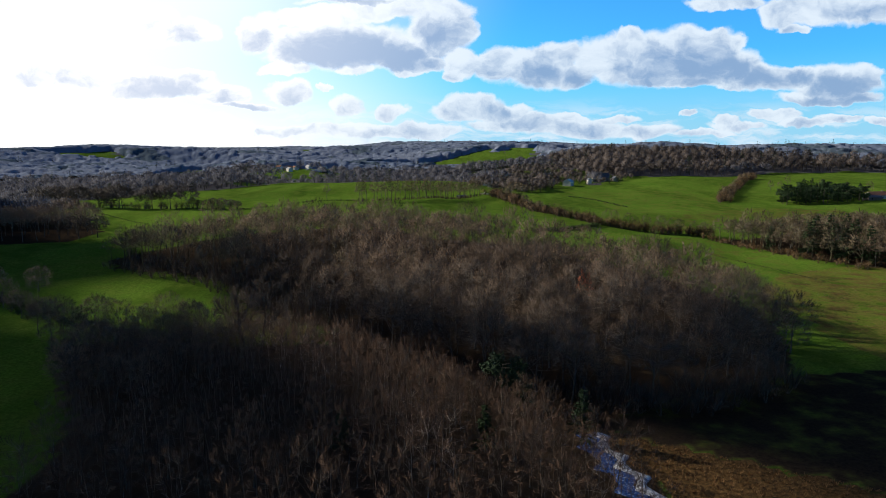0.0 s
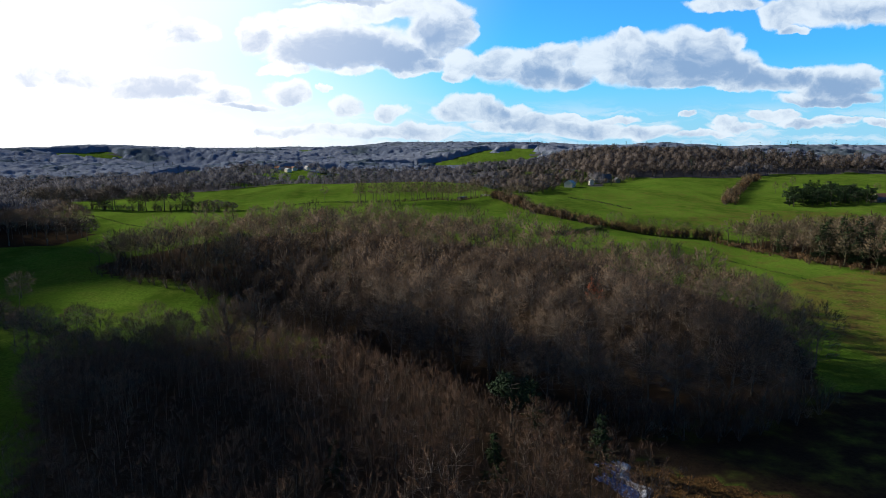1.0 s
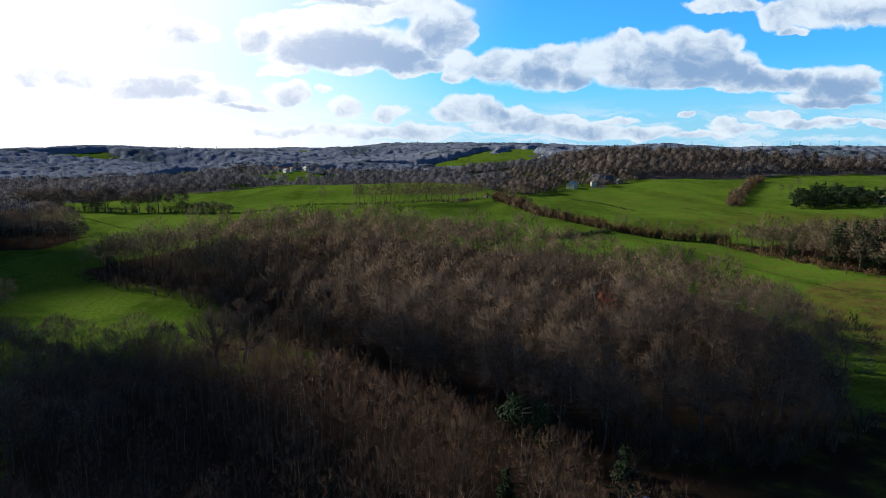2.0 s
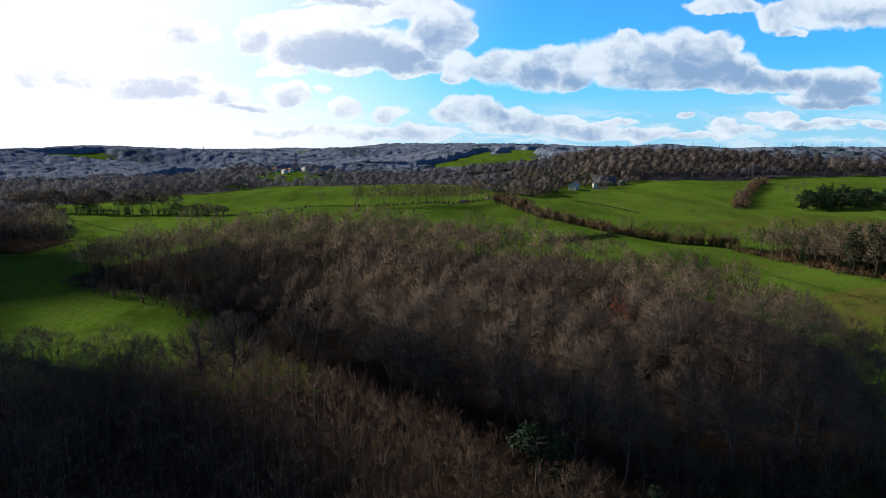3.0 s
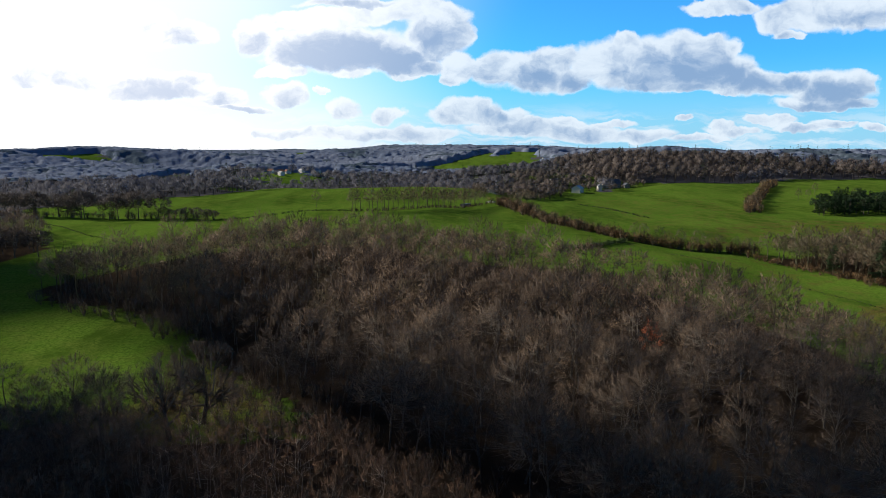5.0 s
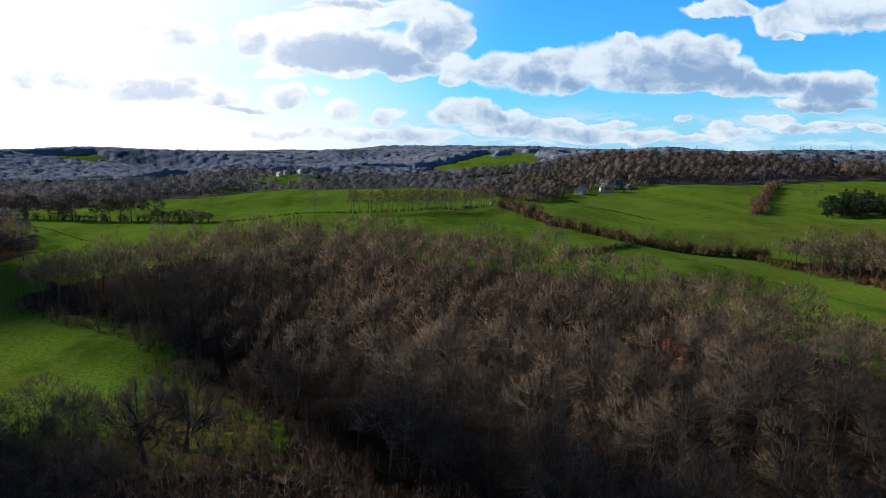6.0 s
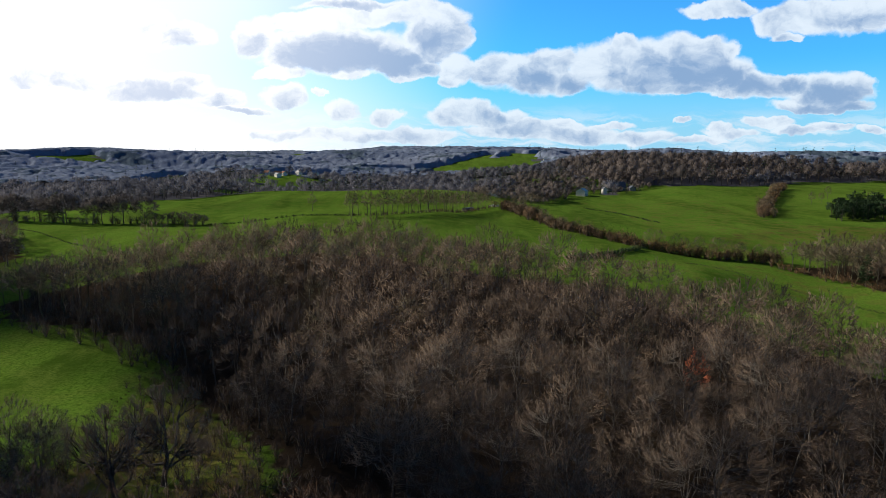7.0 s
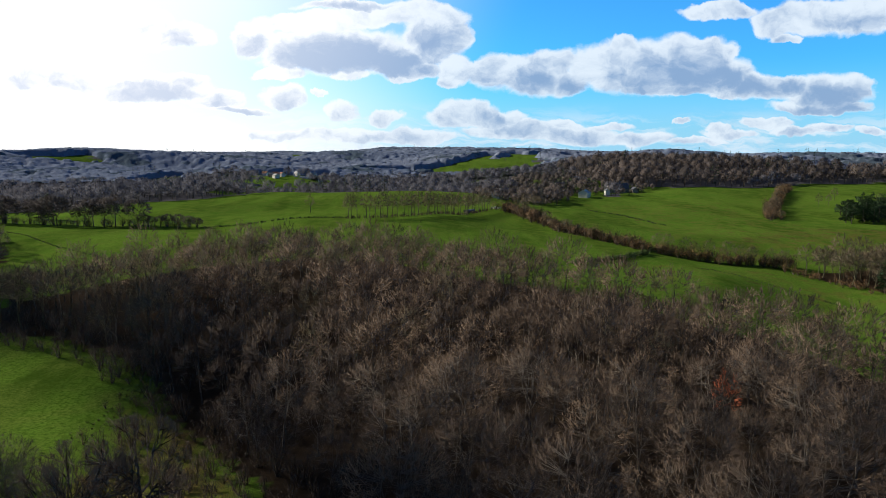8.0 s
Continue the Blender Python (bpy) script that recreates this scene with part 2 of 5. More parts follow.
M = {
    "ground": material("meadow and litter", ground_look),
    "twig": material("bare oak twigs", twig_look((0.112, 0.082, 0.060), (0.252, 0.180, 0.124), 0.2, 0.15, 0.35)),
    "twig_young": material("bare birch and hazel twigs", twig_look((0.108, 0.066, 0.044), (0.235, 0.138, 0.084), 0.2, 0.25, 0.4)),
    "twig_red": material("russet twigs", twig_look((0.30, 0.08, 0.035), (0.42, 0.13, 0.06))),
    # distant woods: the next three colours are lightened and greyed to imitate haze
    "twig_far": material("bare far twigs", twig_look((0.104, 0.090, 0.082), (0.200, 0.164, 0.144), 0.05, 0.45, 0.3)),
    "twig_hazed": material("distant twigs tinted blue-grey for haze", twig_look((0.104, 0.108, 0.130), (0.172, 0.166, 0.182), 0.05, 0.45, 0.3)),
    "canopy": material("furthest treetops tinted blue-grey for haze", hazed_canopy_look),
    "bark_grey": material("lichen-grey oak bark", bark_look((0.060, 0.052, 0.042), (0.15, 0.13, 0.105))),
    "twig_olive": material("mossy bare twigs", twig_look((0.104, 0.084, 0.052), (0.235, 0.182, 0.114), 0.2, 0.2, 0.3)),
    "twig_hedge": material("dark hedgerow oak twigs", twig_look((0.062, 0.055, 0.050), (0.135, 0.110, 0.095), 0.3, 0.2, 0.2)),
    "bark_moss": material("mossy bark", bark_look((0.050, 0.046, 0.026), (0.13, 0.125, 0.06))),
    "bark": material("oak bark", bark_look((0.050, 0.040, 0.030), (0.115, 0.095, 0.072))),
    "bark_pale": material("pale birch bark", bark_look((0.12, 0.10, 0.085), (0.34, 0.30, 0.26))),
    "needle": material("dark conifer needles", twig_look((0.012, 0.030, 0.012), (0.040, 0.075, 0.022))),
    "ivy": material("ivy and bramble leaves", twig_look((0.030, 0.060, 0.015), (0.085, 0.125, 0.03))),
    "hedge": material("russet hedge twigs and dry leaves", twig_look((0.085, 0.058, 0.035), (0.25, 0.145, 0.06), 0.4, 0.0, 0.3)),
    "cloud": material("white cloud", mottled((0.8, 0.8, 0.8), (0.85, 0.85, 0.85), 0.02, 1.0, 0.0)),
    "rush": material("pale rush blades", twig_look((0.10, 0.12, 0.03), (0.25, 0.22, 0.08))),
    "straw": material("russet stubble", twig_look((0.13, 0.06, 0.022), (0.30, 0.17, 0.06))),
    "water": material("rippled stream water, sky reflection painted in", water_look),
    "frost": material("frosted grass", mottled((0.02, 0.025, 0.03), (0.86, 0.88, 0.90), 1.6, 0.7, 0.3)),
    "plaster": material("cream render wall", mottled((0.62, 0.57, 0.48), (0.74, 0.70, 0.60), 0.8)),
    "stone": material("grey granite wall", mottled((0.20, 0.18, 0.155), (0.36, 0.33, 0.28), 2.0)),
    "slate": material("slate roof", mottled((0.07, 0.075, 0.085), (0.13, 0.135, 0.15), 1.5, 0.6)),
    "tile": material("brown clay tile roof", mottled((0.24, 0.10, 0.055), (0.36, 0.17, 0.09), 1.5)),
    "pale_roof": material("weathered pale sheet roof", mottled((0.34, 0.33, 0.31), (0.52, 0.51, 0.48), 0.8, 0.5)),
    "glass": material("dark window glass", mottled((0.015, 0.018, 0.022), (0.03, 0.035, 0.04), 1.0, 0.1, 0.0)),
    "wood": material("weathered grey wood", mottled((0.13, 0.10, 0.075), (0.24, 0.19, 0.14), 3.0)),
}

# ---------------------------------------------------------------- the lie of the land
# knolls and hollows fitted to the camera's view: x, y, height, reach
KNOLLS = [
    (0, 0, 4, 50), (-60, 100, 3, 40), (25, 88, 2, 25), (55, 70, 1.5, 35), (-80, 170, 2, 28), (-115, 195, 2, 30), (-130, 120, 3, 50),
    (2, 130, -1.5, 20), (-40, 172, -1, 18), (25, 118, -1, 20), (100, 150, -1, 35), (145, 240, -3, 40), (155, 315, -2, 30),
    (84, 345, 3.6, 25), (56, 338, 6, 25), (62, 300, 4.5, 25), (118, 335, 1.5, 22), (136, 457, 5, 40), (222, 500, 4.5, 45), (300, 490, 6.5, 45), (262, 570, 7.5, 40), (129, 659, 7.5, 60), (125, 570, 5.5, 40),
    (44, 486, 9.5, 35), (62, 391, 6.0, 28), (30, 375, 9.5, 28), (20, 320, 8.5, 25), (45, 440, 8.5, 28), (-53, 392, 14, 35), (-17, 420, 13, 30), (29, 505, 10.5, 35), (-85, 462, 9.5, 35),
    (-124, 380, 10.5, 35), (-190, 395, 9, 45), (-150, 276, 7.5, 35), (-113, 234, 4.5, 25), (-30, 205, 4, 25), (40, 195, 2, 28),
    (-55, 262, 8, 30), (0, 270, 6.5, 28), (-35, 335, 11.5, 30), (-220, 280, 8, 45), (230, 330, 2, 60), (200, 150, -3, 70),
    (-280, 600, 10, 80), (-115, 595, 13, 45), (-30, 570, 15, 40), (-500, 520, -12, 130), (-480, 850, -5, 130), (-215, 836, 17, 60),
    (-150, 730, 0, 50), (-20, 760, 2, 70), (-60, 950, 6, 90), (-270, 1060, 19, 90),
    (330, 700, 14, 90), (300, 950, 34, 110), (560, 760, 16, 110), (620, 1000, 38, 130), (110, 850, 18, 80), (60, 1100, 13, 100),
    (200, 1200, 28, 120), (120, 1500, 38, 150), (-150, 1350, 16, 140), (-300, 1800, 42, 180),
    (-800, 1480, 44, 150), (-600, 1540, 42, 110), (-420, 1500, 33, 100), (-980, 1400, 34, 120), (-700, 1900, 26, 250), (-560, 1150, 6, 130), (-1150, 1300, 40, 250),
    (120, 2300, 60, 300), (-300, 2600, 44, 300), (-1400, 2300, 32, 500), (500, 2000, 52, 250), (900, 1900, 42, 350), (1700, 2400, 44, 600),
    (2400, 3800, 44, 900), (0, 4200, 40, 800), (-2200, 4000, 34, 900), (1300, 900, 36, 350), (-1200, 400, 20, 400), (0, -600, 10, 400),
    (900, -300, 10, 500), (-900, -500, 12, 500), (0, -3500, 30, 1500), (3500, 500, 40, 1300), (-3500, 500, 40, 1300),
]
KN = np.array(KNOLLS, dtype=float)


def height(x, y):
    """Ground height at plan points, smooth between the knolls."""
    x, y = np.asarray(x, float), np.asarray(y, float)
    top, bot = np.zeros(x.shape), np.full(x.shape, 1e-9)
    for kx, ky, kh, kr in KN:
        d2 = ((x - kx) ** 2 + (y - ky) ** 2) / (kr * kr)
        w = np.exp(-0.9 * d2) + 0.004 / (1 + d2) ** 2
        top += w * kh
        bot += w
    far = np.clip((np.hypot(x, y) - 500) / 900, 0, 1)
    roll = 3.0 * np.sin(x / 170 + 1.3 * np.sin(y / 240)) + 2.5 * np.sin(y / 210 + x / 390)
    roll = roll + 5.0 * np.sin(x / 83 + 0.9 * np.sin(y / 140)) * np.sin(y / 118 + 0.7 * np.sin(x / 150))
    return top / bot + far * roll + 0.25 * np.sin(x / 11 + np.sin(y / 17)) * np.sin(y / 13) + 0.55 * np.sin(x / 21 + 1.7 * np.sin(y / 33)) * np.sin(y / 26 + np.sin(x / 40))


def ground_z(x, y):
    return float(height(np.array([x]), np.array([y]))[0])


def inside(poly, x, y):
    """Which plan points lie in a closed outline."""
    x, y = np.asarray(x, float), np.asarray(y, float)
    hit = np.zeros(x.shape, bool)
    n = len(poly)
    for i in range(n):
        (x0, y0), (x1, y1) = poly[i], poly[(i + 1) % n]
        cross = ((y0 > y) != (y1 > y)) & (x < (x1 - x0) * (y - y0) / (y1 - y0 + 1e-12) + x0)
        hit ^= cross
    return hit


WOOD = [(-124, 232), (-119, 247), (-105, 266), (-84, 281), (-52, 294), (-18, 290), (6, 273), (32, 249), (50, 237), (66, 221), (78, 205), (86, 184), (86, 158), (78, 136), (64, 113),
        (42, 104), (24, 106), (8, 118), (-12, 136), (-32, 156), (-50, 178), (-70, 200), (-92, 212), (-114, 218)]
# gap between wood and thicket, given the dark litter in place of shade
HOLLOW = [(-48, -10), (-46, 30), (-56, 90), (-72, 114), (-84, 134), (-64, 142), (-42, 130), (-24, 134), (-30, 152), (-52, 176), (-64, 194), (-82, 214), (-96, 232), (0, 200), (60, 112), (44, 100), (26, 100), (31, 44), (36, -6), (-20, -16)]
BELT = [(-96, 142), (-78, 122), (-66, 104), (-56, 92), (-48, 104), (-40, 122), (-52, 126), (-54, 140), (-60, 150), (-74, 148), (-86, 151)]
THICKET = [(-48, 64), (-56, 92), (-66, 106), (-64, 120), (-54, 128), (-44, 126), (-20, 129), (-2, 117), (9, 104), (19, 90), (25, 72), (26, 64)]
LEFT_WOOD = [(-158, 290), (-160, 262), (-195, 232), (-260, 200), (-360, 330), (-240, 360), (-185, 330)]
COPSE = [(138, 322), (150, 300), (158, 268), (178, 248), (240, 245), (260, 300), (190, 335)]
HUMP_WOOD = [(-400, 520), (-260, 500), (-180, 590), (-190, 700), (-300, 740), (-460, 700)]
PLATEAU_WOOD = [(175, 745), (205, 735), (240, 716), (292, 726), (330, 750), (389, 790), (512, 802), (820, 820), (900, 1000), (500, 1120), (260, 1060), (150, 900)]
BANK = [(-66, 118), (-40, 126), (-26, 136), (-34, 156), (-52, 176), (-62, 178), (-54, 160), (-62, 142)]
UPLAND = [(95, 350), (140, 338), (225, 380), (215, 480), (235, 600), (110, 600), (120, 480)]
LOWLAND = [(60, 320), (140, 320), (150, 260), (120, 235), (75, 240)]
PASTURE = [(95, 120), (250, 140), (250, 250), (165, 255), (130, 240), (100, 200)]
DAMP = [(140, 380), (200, 350), (270, 350), (270, 425), (215, 435), (160, 405)]
FAR_FIELDS = [
    [(-270, 790), (-175, 780), (-170, 870), (-265, 880)], [(10, 1060), (160, 1080), (175, 1190), (20, 1170)], [(25, 1200), (195, 1215), (205, 1350), (60, 1340)], [(70, 1375), (120, 1380), (125, 1540), (90, 1550)], [(140, 1380), (215, 1375), (200, 1560), (150, 1540)],
    [(-20, 1060), (165, 1080), (190, 1400), (60, 1400), (-30, 1290)], [(-205, 735), (-135, 735), (-168, 990), (-270, 990)], [(-310, 1000), (-160, 1000), (-160, 1045), (-310, 1045)],
    [(-770, 1250), (-700, 1335), (-655, 1300), (-690, 1255), (-725, 1222)], [(-180, 540), (40, 520), (30, 640), (-160, 640)],
 [(-120, 1180), (-40, 1180), (-40, 1260), (-110, 1260)],
    [(60, 500), (760, 500), (760, 815), (512, 800), (389, 788), (330, 748), (292, 724), (240, 714), (205, 733), (175, 743), (150, 640), (60, 620)], [(230, 1650), (330, 1650), (320, 1900), (220, 1900)], [(-420, 1600), (-330, 1580), (-340, 1720), (-420, 1720)],
]
# rough ground beside the wood, its cover darkened to stand in for shade
SHADED_ROUGH = [(22, 98), (44, 112), (72, 120), (105, 132), (125, 95), (100, 60), (72, 65), (53, 76), (36, 87)]
STUBBLE = [(22, 97), (36, 87), (53, 76), (72, 65), (60, 45), (34, 55)]


CANOPY_FROM = 1000.0


def wooded(x, y):
    """Where the far country carries trees."""
    x, y = np.asarray(x, float), np.asarray(y, float)
    patch = [noise.noise(Vector((p / 260, q / 330, 3.1))) + 0.35 * noise.noise(Vector((p / 90, q / 90, 8.0))) for p, q in zip(x.ravel(), y.ravel())]
    out = np.array(patch).reshape(x.shape) < 0.27
    out |= inside(PLATEAU_WOOD, x, y) | (x < -430)
    wx, wy = x + 14 * np.sin(y / 31 + np.sin(x / 23)) + 6 * np.sin(y / 9), y + 14 * np.sin(x / 27 + 1.4 * np.sin(y / 36))
    for f in FAR_FIELDS:
        out &= ~inside(f, wx, wy)
    return out


def axis(stops):
    out = [stops[0][0]]
    for (a, step), (b, _) in zip(stops, stops[1:]):
        n = max(1, round((b - a) / step))
        out += [a + (b - a) * (i + 1) / n for i in range(n)]
    return np.array(out)


def mesh_from(name, v, f, mats, mat_index=None, smooth=False, normals=None):
    """A mesh of triangles from arrays."""
    v, f = np.asarray(v, np.float32), np.asarray(f, np.int32)
    me = bpy.data.meshes.new(name)
    me.vertices.add(len(v))
    me.vertices.foreach_set("co", v.ravel())
    me.loops.add(f.size)
    me.loops.foreach_set("vertex_index", f.ravel())
    me.polygons.add(len(f))
    me.polygons.foreach_set("loop_start", np.arange(0, f.size, f.shape[1], dtype=np.int32))
    for m in mats:
        me.materials.append(m)
    if mat_index is not None:
        me.polygons.foreach_set("material_index", np.asarray(mat_index, np.int32))
    if smooth:
        me.polygons.foreach_set("use_smooth", np.ones(len(f), bool))
    me.update(calc_edges=True)
    if normals is not None:
        me.attributes.new("custom_normal", "FLOAT_VECTOR", "POINT").data.foreach_set("vector", np.asarray(normals, np.float32).ravel())
    return me


def build_ground():
    xs = axis([(-4900, 300), (-2200, 120), (-900, 40), (-300, 5), (-130, 2.5), (140, 5), (360, 25), (900, 100), (2200, 300), (4900, 1)])
    ys = axis([(-4900, 400), (-600, 60), (0, 8), (60, 2.5), (320, 4), (560, 10), (800, 25), (1600, 60), (2800, 150), (4900, 1)])
    gx, gy = np.meshgrid(xs, ys)
    gz = height(gx, gy)
    v = np.stack([gx.ravel(), gy.ravel(), gz.ravel()], 1)
    nx, ny = len(xs), len(ys)
    i = (np.arange(ny - 1)[:, None] * nx + np.arange(nx - 1)[None, :]).ravel()
    f = np.stack([i, i + 1, i + 1 + nx, i + nx], 1)
    me = mesh_from("ground", v, f, [M["ground"]], smooth=True)
    cover = np.zeros((len(v), 4), np.float32)
    # ground far enough off to take the haze tint
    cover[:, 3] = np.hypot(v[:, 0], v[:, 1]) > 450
    px, py = v[:, 0], v[:, 1]
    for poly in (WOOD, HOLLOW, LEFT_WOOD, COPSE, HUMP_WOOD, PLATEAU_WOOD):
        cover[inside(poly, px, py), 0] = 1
    cover[inside(UPLAND, px, py), 1] = 0.42
    cover[inside(LOWLAND, px, py), 1] = 0.40
    cover[inside(BANK, px, py), 1] = 0.60
    cover[inside(PASTURE, px, py), 1] = 0.62
    cover[inside(DAMP, px, py), 1] = 0.52
    cover[inside(SHADED_ROUGH, px, py), :2] = (0.62, 0.75)
    cover[inside(STUBBLE, px, py), 2] = 1
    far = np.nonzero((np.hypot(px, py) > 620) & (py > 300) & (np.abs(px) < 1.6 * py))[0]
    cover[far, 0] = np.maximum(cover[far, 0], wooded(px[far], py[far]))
    me.color_attributes.new("cover", "FLOAT_COLOR", "POINT").data.foreach_set("color", cover.ravel())
    tagged(new("ground", me), "rolling green winter pasture with brown woodland floor", "ground", kind="structure")


build_ground()


# ---------------------------------------------------------------- trees
class Soup:
    """Collects triangles."""

    def __init__(self):
        self.v, self.f, self.n = [], [], 0

    def add(self, v, f):
        self.v.append(np.asarray(v, float))
        self.f.append(np.asarray(f, int) + self.n)
        self.n += len(v)

    def tube(self, pts, radii, sides):
        pts = np.asarray(pts, float)
        k = len(pts)
        ang = np.arange(sides) * 2 * np.pi / sides
        rings = []
        for i in range(k):
            d = pts[min(i + 1, k - 1)] - pts[max(i - 1, 0)]
            d /= np.linalg.norm(d) + 1e-9
            a = np.cross(d, (0.31, 0.95, 0.05))
            a /= np.linalg.norm(a) + 1e-9
            b = np.cross(d, a)
            rings.append(pts[i] + radii[i] * (np.cos(ang)[:, None] * a + np.sin(ang)[:, None] * b))
        f = []
        for i in range(k - 1):
            for j in range(sides):
                a, b = i * sides + j, i * sides + (j + 1) % sides
                f += [(a, b, b + sides), (a, b + sides, a + sides)]
        self.add(np.concatenate(rings), f)

    def slivers(self, base, tip, width, rng):
        """Thin tapering twigs, one triangle each."""
        d = tip - base
        side = np.cross(d, rng.normal(size=d.shape))
        side *= (np.asarray(width)[:, None] * 0.5) / (np.linalg.norm(side, axis=1, keepdims=True) + 1e-9)
        n = len(base)
        v = np.stack([base - side, base + side, tip], 1).reshape(-1, 3)
        self.add(v, np.arange(3 * n).reshape(n, 3))

    def leaves(self, mid, size, rng):
        """Small leaf or needle clumps, one triangle each."""
        n = len(mid)
        a = rng.normal(size=(n, 3))
        b = rng.normal(size=(n, 3))
        a *= np.asarray(size)[:, None] / np.linalg.norm(a, axis=1, keepdims=True)
        b *= np.asarray(size)[:, None] / np.linalg.norm(b, axis=1, keepdims=True)
        self.add(np.stack([mid - a, mid + a * 0.6 + b * 0.6, mid - b * 0.5 + a * 0.3], 1).reshape(-1, 3), np.arange(3 * n).reshape(n, 3))

    def arrays(self):
        return np.concatenate(self.v), np.concatenate(self.f)


def rounded(v, f, soft):
    """Turns each triangle outward from the crown's middle and gives it a normal between its own and the crown's swell."""
    mid = (v.min(0) + v.max(0)) / 2
    mid = mid * np.array([1, 1, 0.9])
    tri = v[f]
    own = unit(np.cross(tri[:, 1] - tri[:, 0], tri[:, 2] - tri[:, 0]))
    size = (v.max(0) - v.min(0)) / 2
    out = unit((tri.mean(1) - mid) / size)
    flip = (own * out).sum(1) < 0
    f = np.where(flip[:, None], f[:, ::-1], f)
    own = np.where(flip[:, None], -own, own)
    nor = np.zeros_like(v)
    nor[f] = unit(own * (1 - soft) + out * soft)[:, None, :]
    return f, nor


def unit(a):
    return a / (np.linalg.norm(a, axis=-1, keepdims=True) + 1e-9)


def bare_tree(seed, tall, spread, sprays, shoots, twigs, fork=0.24, limbs=7, width=0.045, lump=0.11, girth=0.017, span=0.27, rise=0.12):
    """A leafless broadleaf tree: the bole, its limbs, and a rounded crown of branches that end in sprays of twigs."""
    rng = np.random.default_rng(seed)
    bole, limb, crown = Soup(), Soup(), Soup()
    lean = rng.normal(size=2) * 0.03 * tall
    bend = rng.normal(size=3) * 0.015 * tall
    top = np.array([lean[0], lean[1], tall * (0.45 + fork * 0.6)])
    r = girth * tall
    bole.tube([(0, 0, -0.4), top * 0.3 + bend, top * 0.65 + bend, top], [r * 1.3, r * 0.85, r * 0.6, r * 0.15], 6 if limbs > 2 else 3)
    centre = np.array([lean[0], lean[1], tall * (1 + fork) / 2])
    half = np.array([spread, spread, tall * (1 - fork) / 2])
    k = np.arange(sprays) + 0.5
    zc = 1 - k / sprays * 1.45
    ph = k * 2.39996 + rng.random() * 6
    shell = np.stack([np.cos(ph) * np.sqrt(np.maximum(0, 1 - zc * zc)), np.sin(ph) * np.sqrt(np.maximum(0, 1 - zc * zc)), zc], 1)
    shell = unit(shell + rng.normal(size=shell.shape) * 0.12)
    knob = unit(rng.normal(size=(6, 3)) + np.array([0, 0, 0.5]))
    bulge = (np.maximum(0, shell @ knob.T) ** 6).max(1)
    ends = centre + shell * half * (0.80 + 0.10 * bulge + rng.normal(size=sprays) * lump)[:, None]
    limb_dirs = unit(shell[rng.choice(sprays, limbs, replace=False)] + np.array([0, 0, 0.9 if limbs > 8 else 0.3]))
    nodes = []
    for i, d in enumerate(limb_dirs):
        u = (0.30 if limbs > 8 else 0.45) + 0.5 * i / limbs
        p = top * u + bend * min(1, u * 1.4) * (1 - u)
        q = centre + d * half * 0.55
        mid = p * 0.5 + q * 0.5 + np.array([d[0], d[1], -0.25]) * spread * 0.12 + rng.normal(size=3) * 0.03 * tall
        rl = r * (0.72 if limbs > 8 else 0.55) * (1.15 - 0.5 * u)
        limb.tube([p, mid, q], [rl, rl * 0.65, rl * 0.3], 4)
        nodes += [p * 0.2 + mid * 0.8, mid * 0.5 + q * 0.5, q]
    nodes = np.array(nodes)
    for e in ends:
        cost = np.linalg.norm(nodes - e, axis=1) + 0.6 * np.maximum(0, nodes[:, 2] - e[2] + 0.5)
        p = nodes[cost.argmin()]
        m = p * 0.45 + e * 0.55 + rng.normal(size=3) * 0.05 * spread + np.array([0, 0, -0.06 * spread])
        if limbs > 8:
            limb.tube([p, m, e * 0.85 + m * 0.15], [r * 0.10, r * 0.06, 0.010], 3)
        elif limbs > 3:
            limb.tube([p, e * 0.8 + m * 0.2], [r * 0.15, 0.015], 3)
    root = centre * 0.5 + top * 0.5
    reach = span * spread + 0.2
    way = unit(ends - root)
    n = sprays * shoots
    w = np.repeat(way, shoots, 0)
    d = unit(w + rng.normal(size=(n, 3)) * 0.5 + np.array([0, 0, rise]))
    a = np.repeat(ends, shoots, 0) - w * reach * rng.uniform(0.2, 1.1, (n, 1)) + rng.normal(size=(n, 3)) * 0.12 * reach
    b = a + d * reach * rng.uniform(0.8, 1.35, (n, 1))
    crown.slivers(a, b, rng.uniform(0.9, 1.5, n) * width, rng)
    k = n * twigs
    a2, b2, d2 = np.repeat(a, twigs, 0), np.repeat(b, twigs, 0), np.repeat(d, twigs, 0)
    q = a2 + (b2 - a2) * rng.uniform(0.3, 1.0, (k, 1))
    t = unit(d2 + rng.normal(size=(k, 3)) * 0.55 + np.array([0, 0, rise]))
    crown.slivers(q, q + t * reach * rng.uniform(0.3, 0.7, (k, 1)), rng.uniform(0.6, 1.0, k) * width, rng)
    return bole.arrays(), crown.arrays(), limb.arrays()


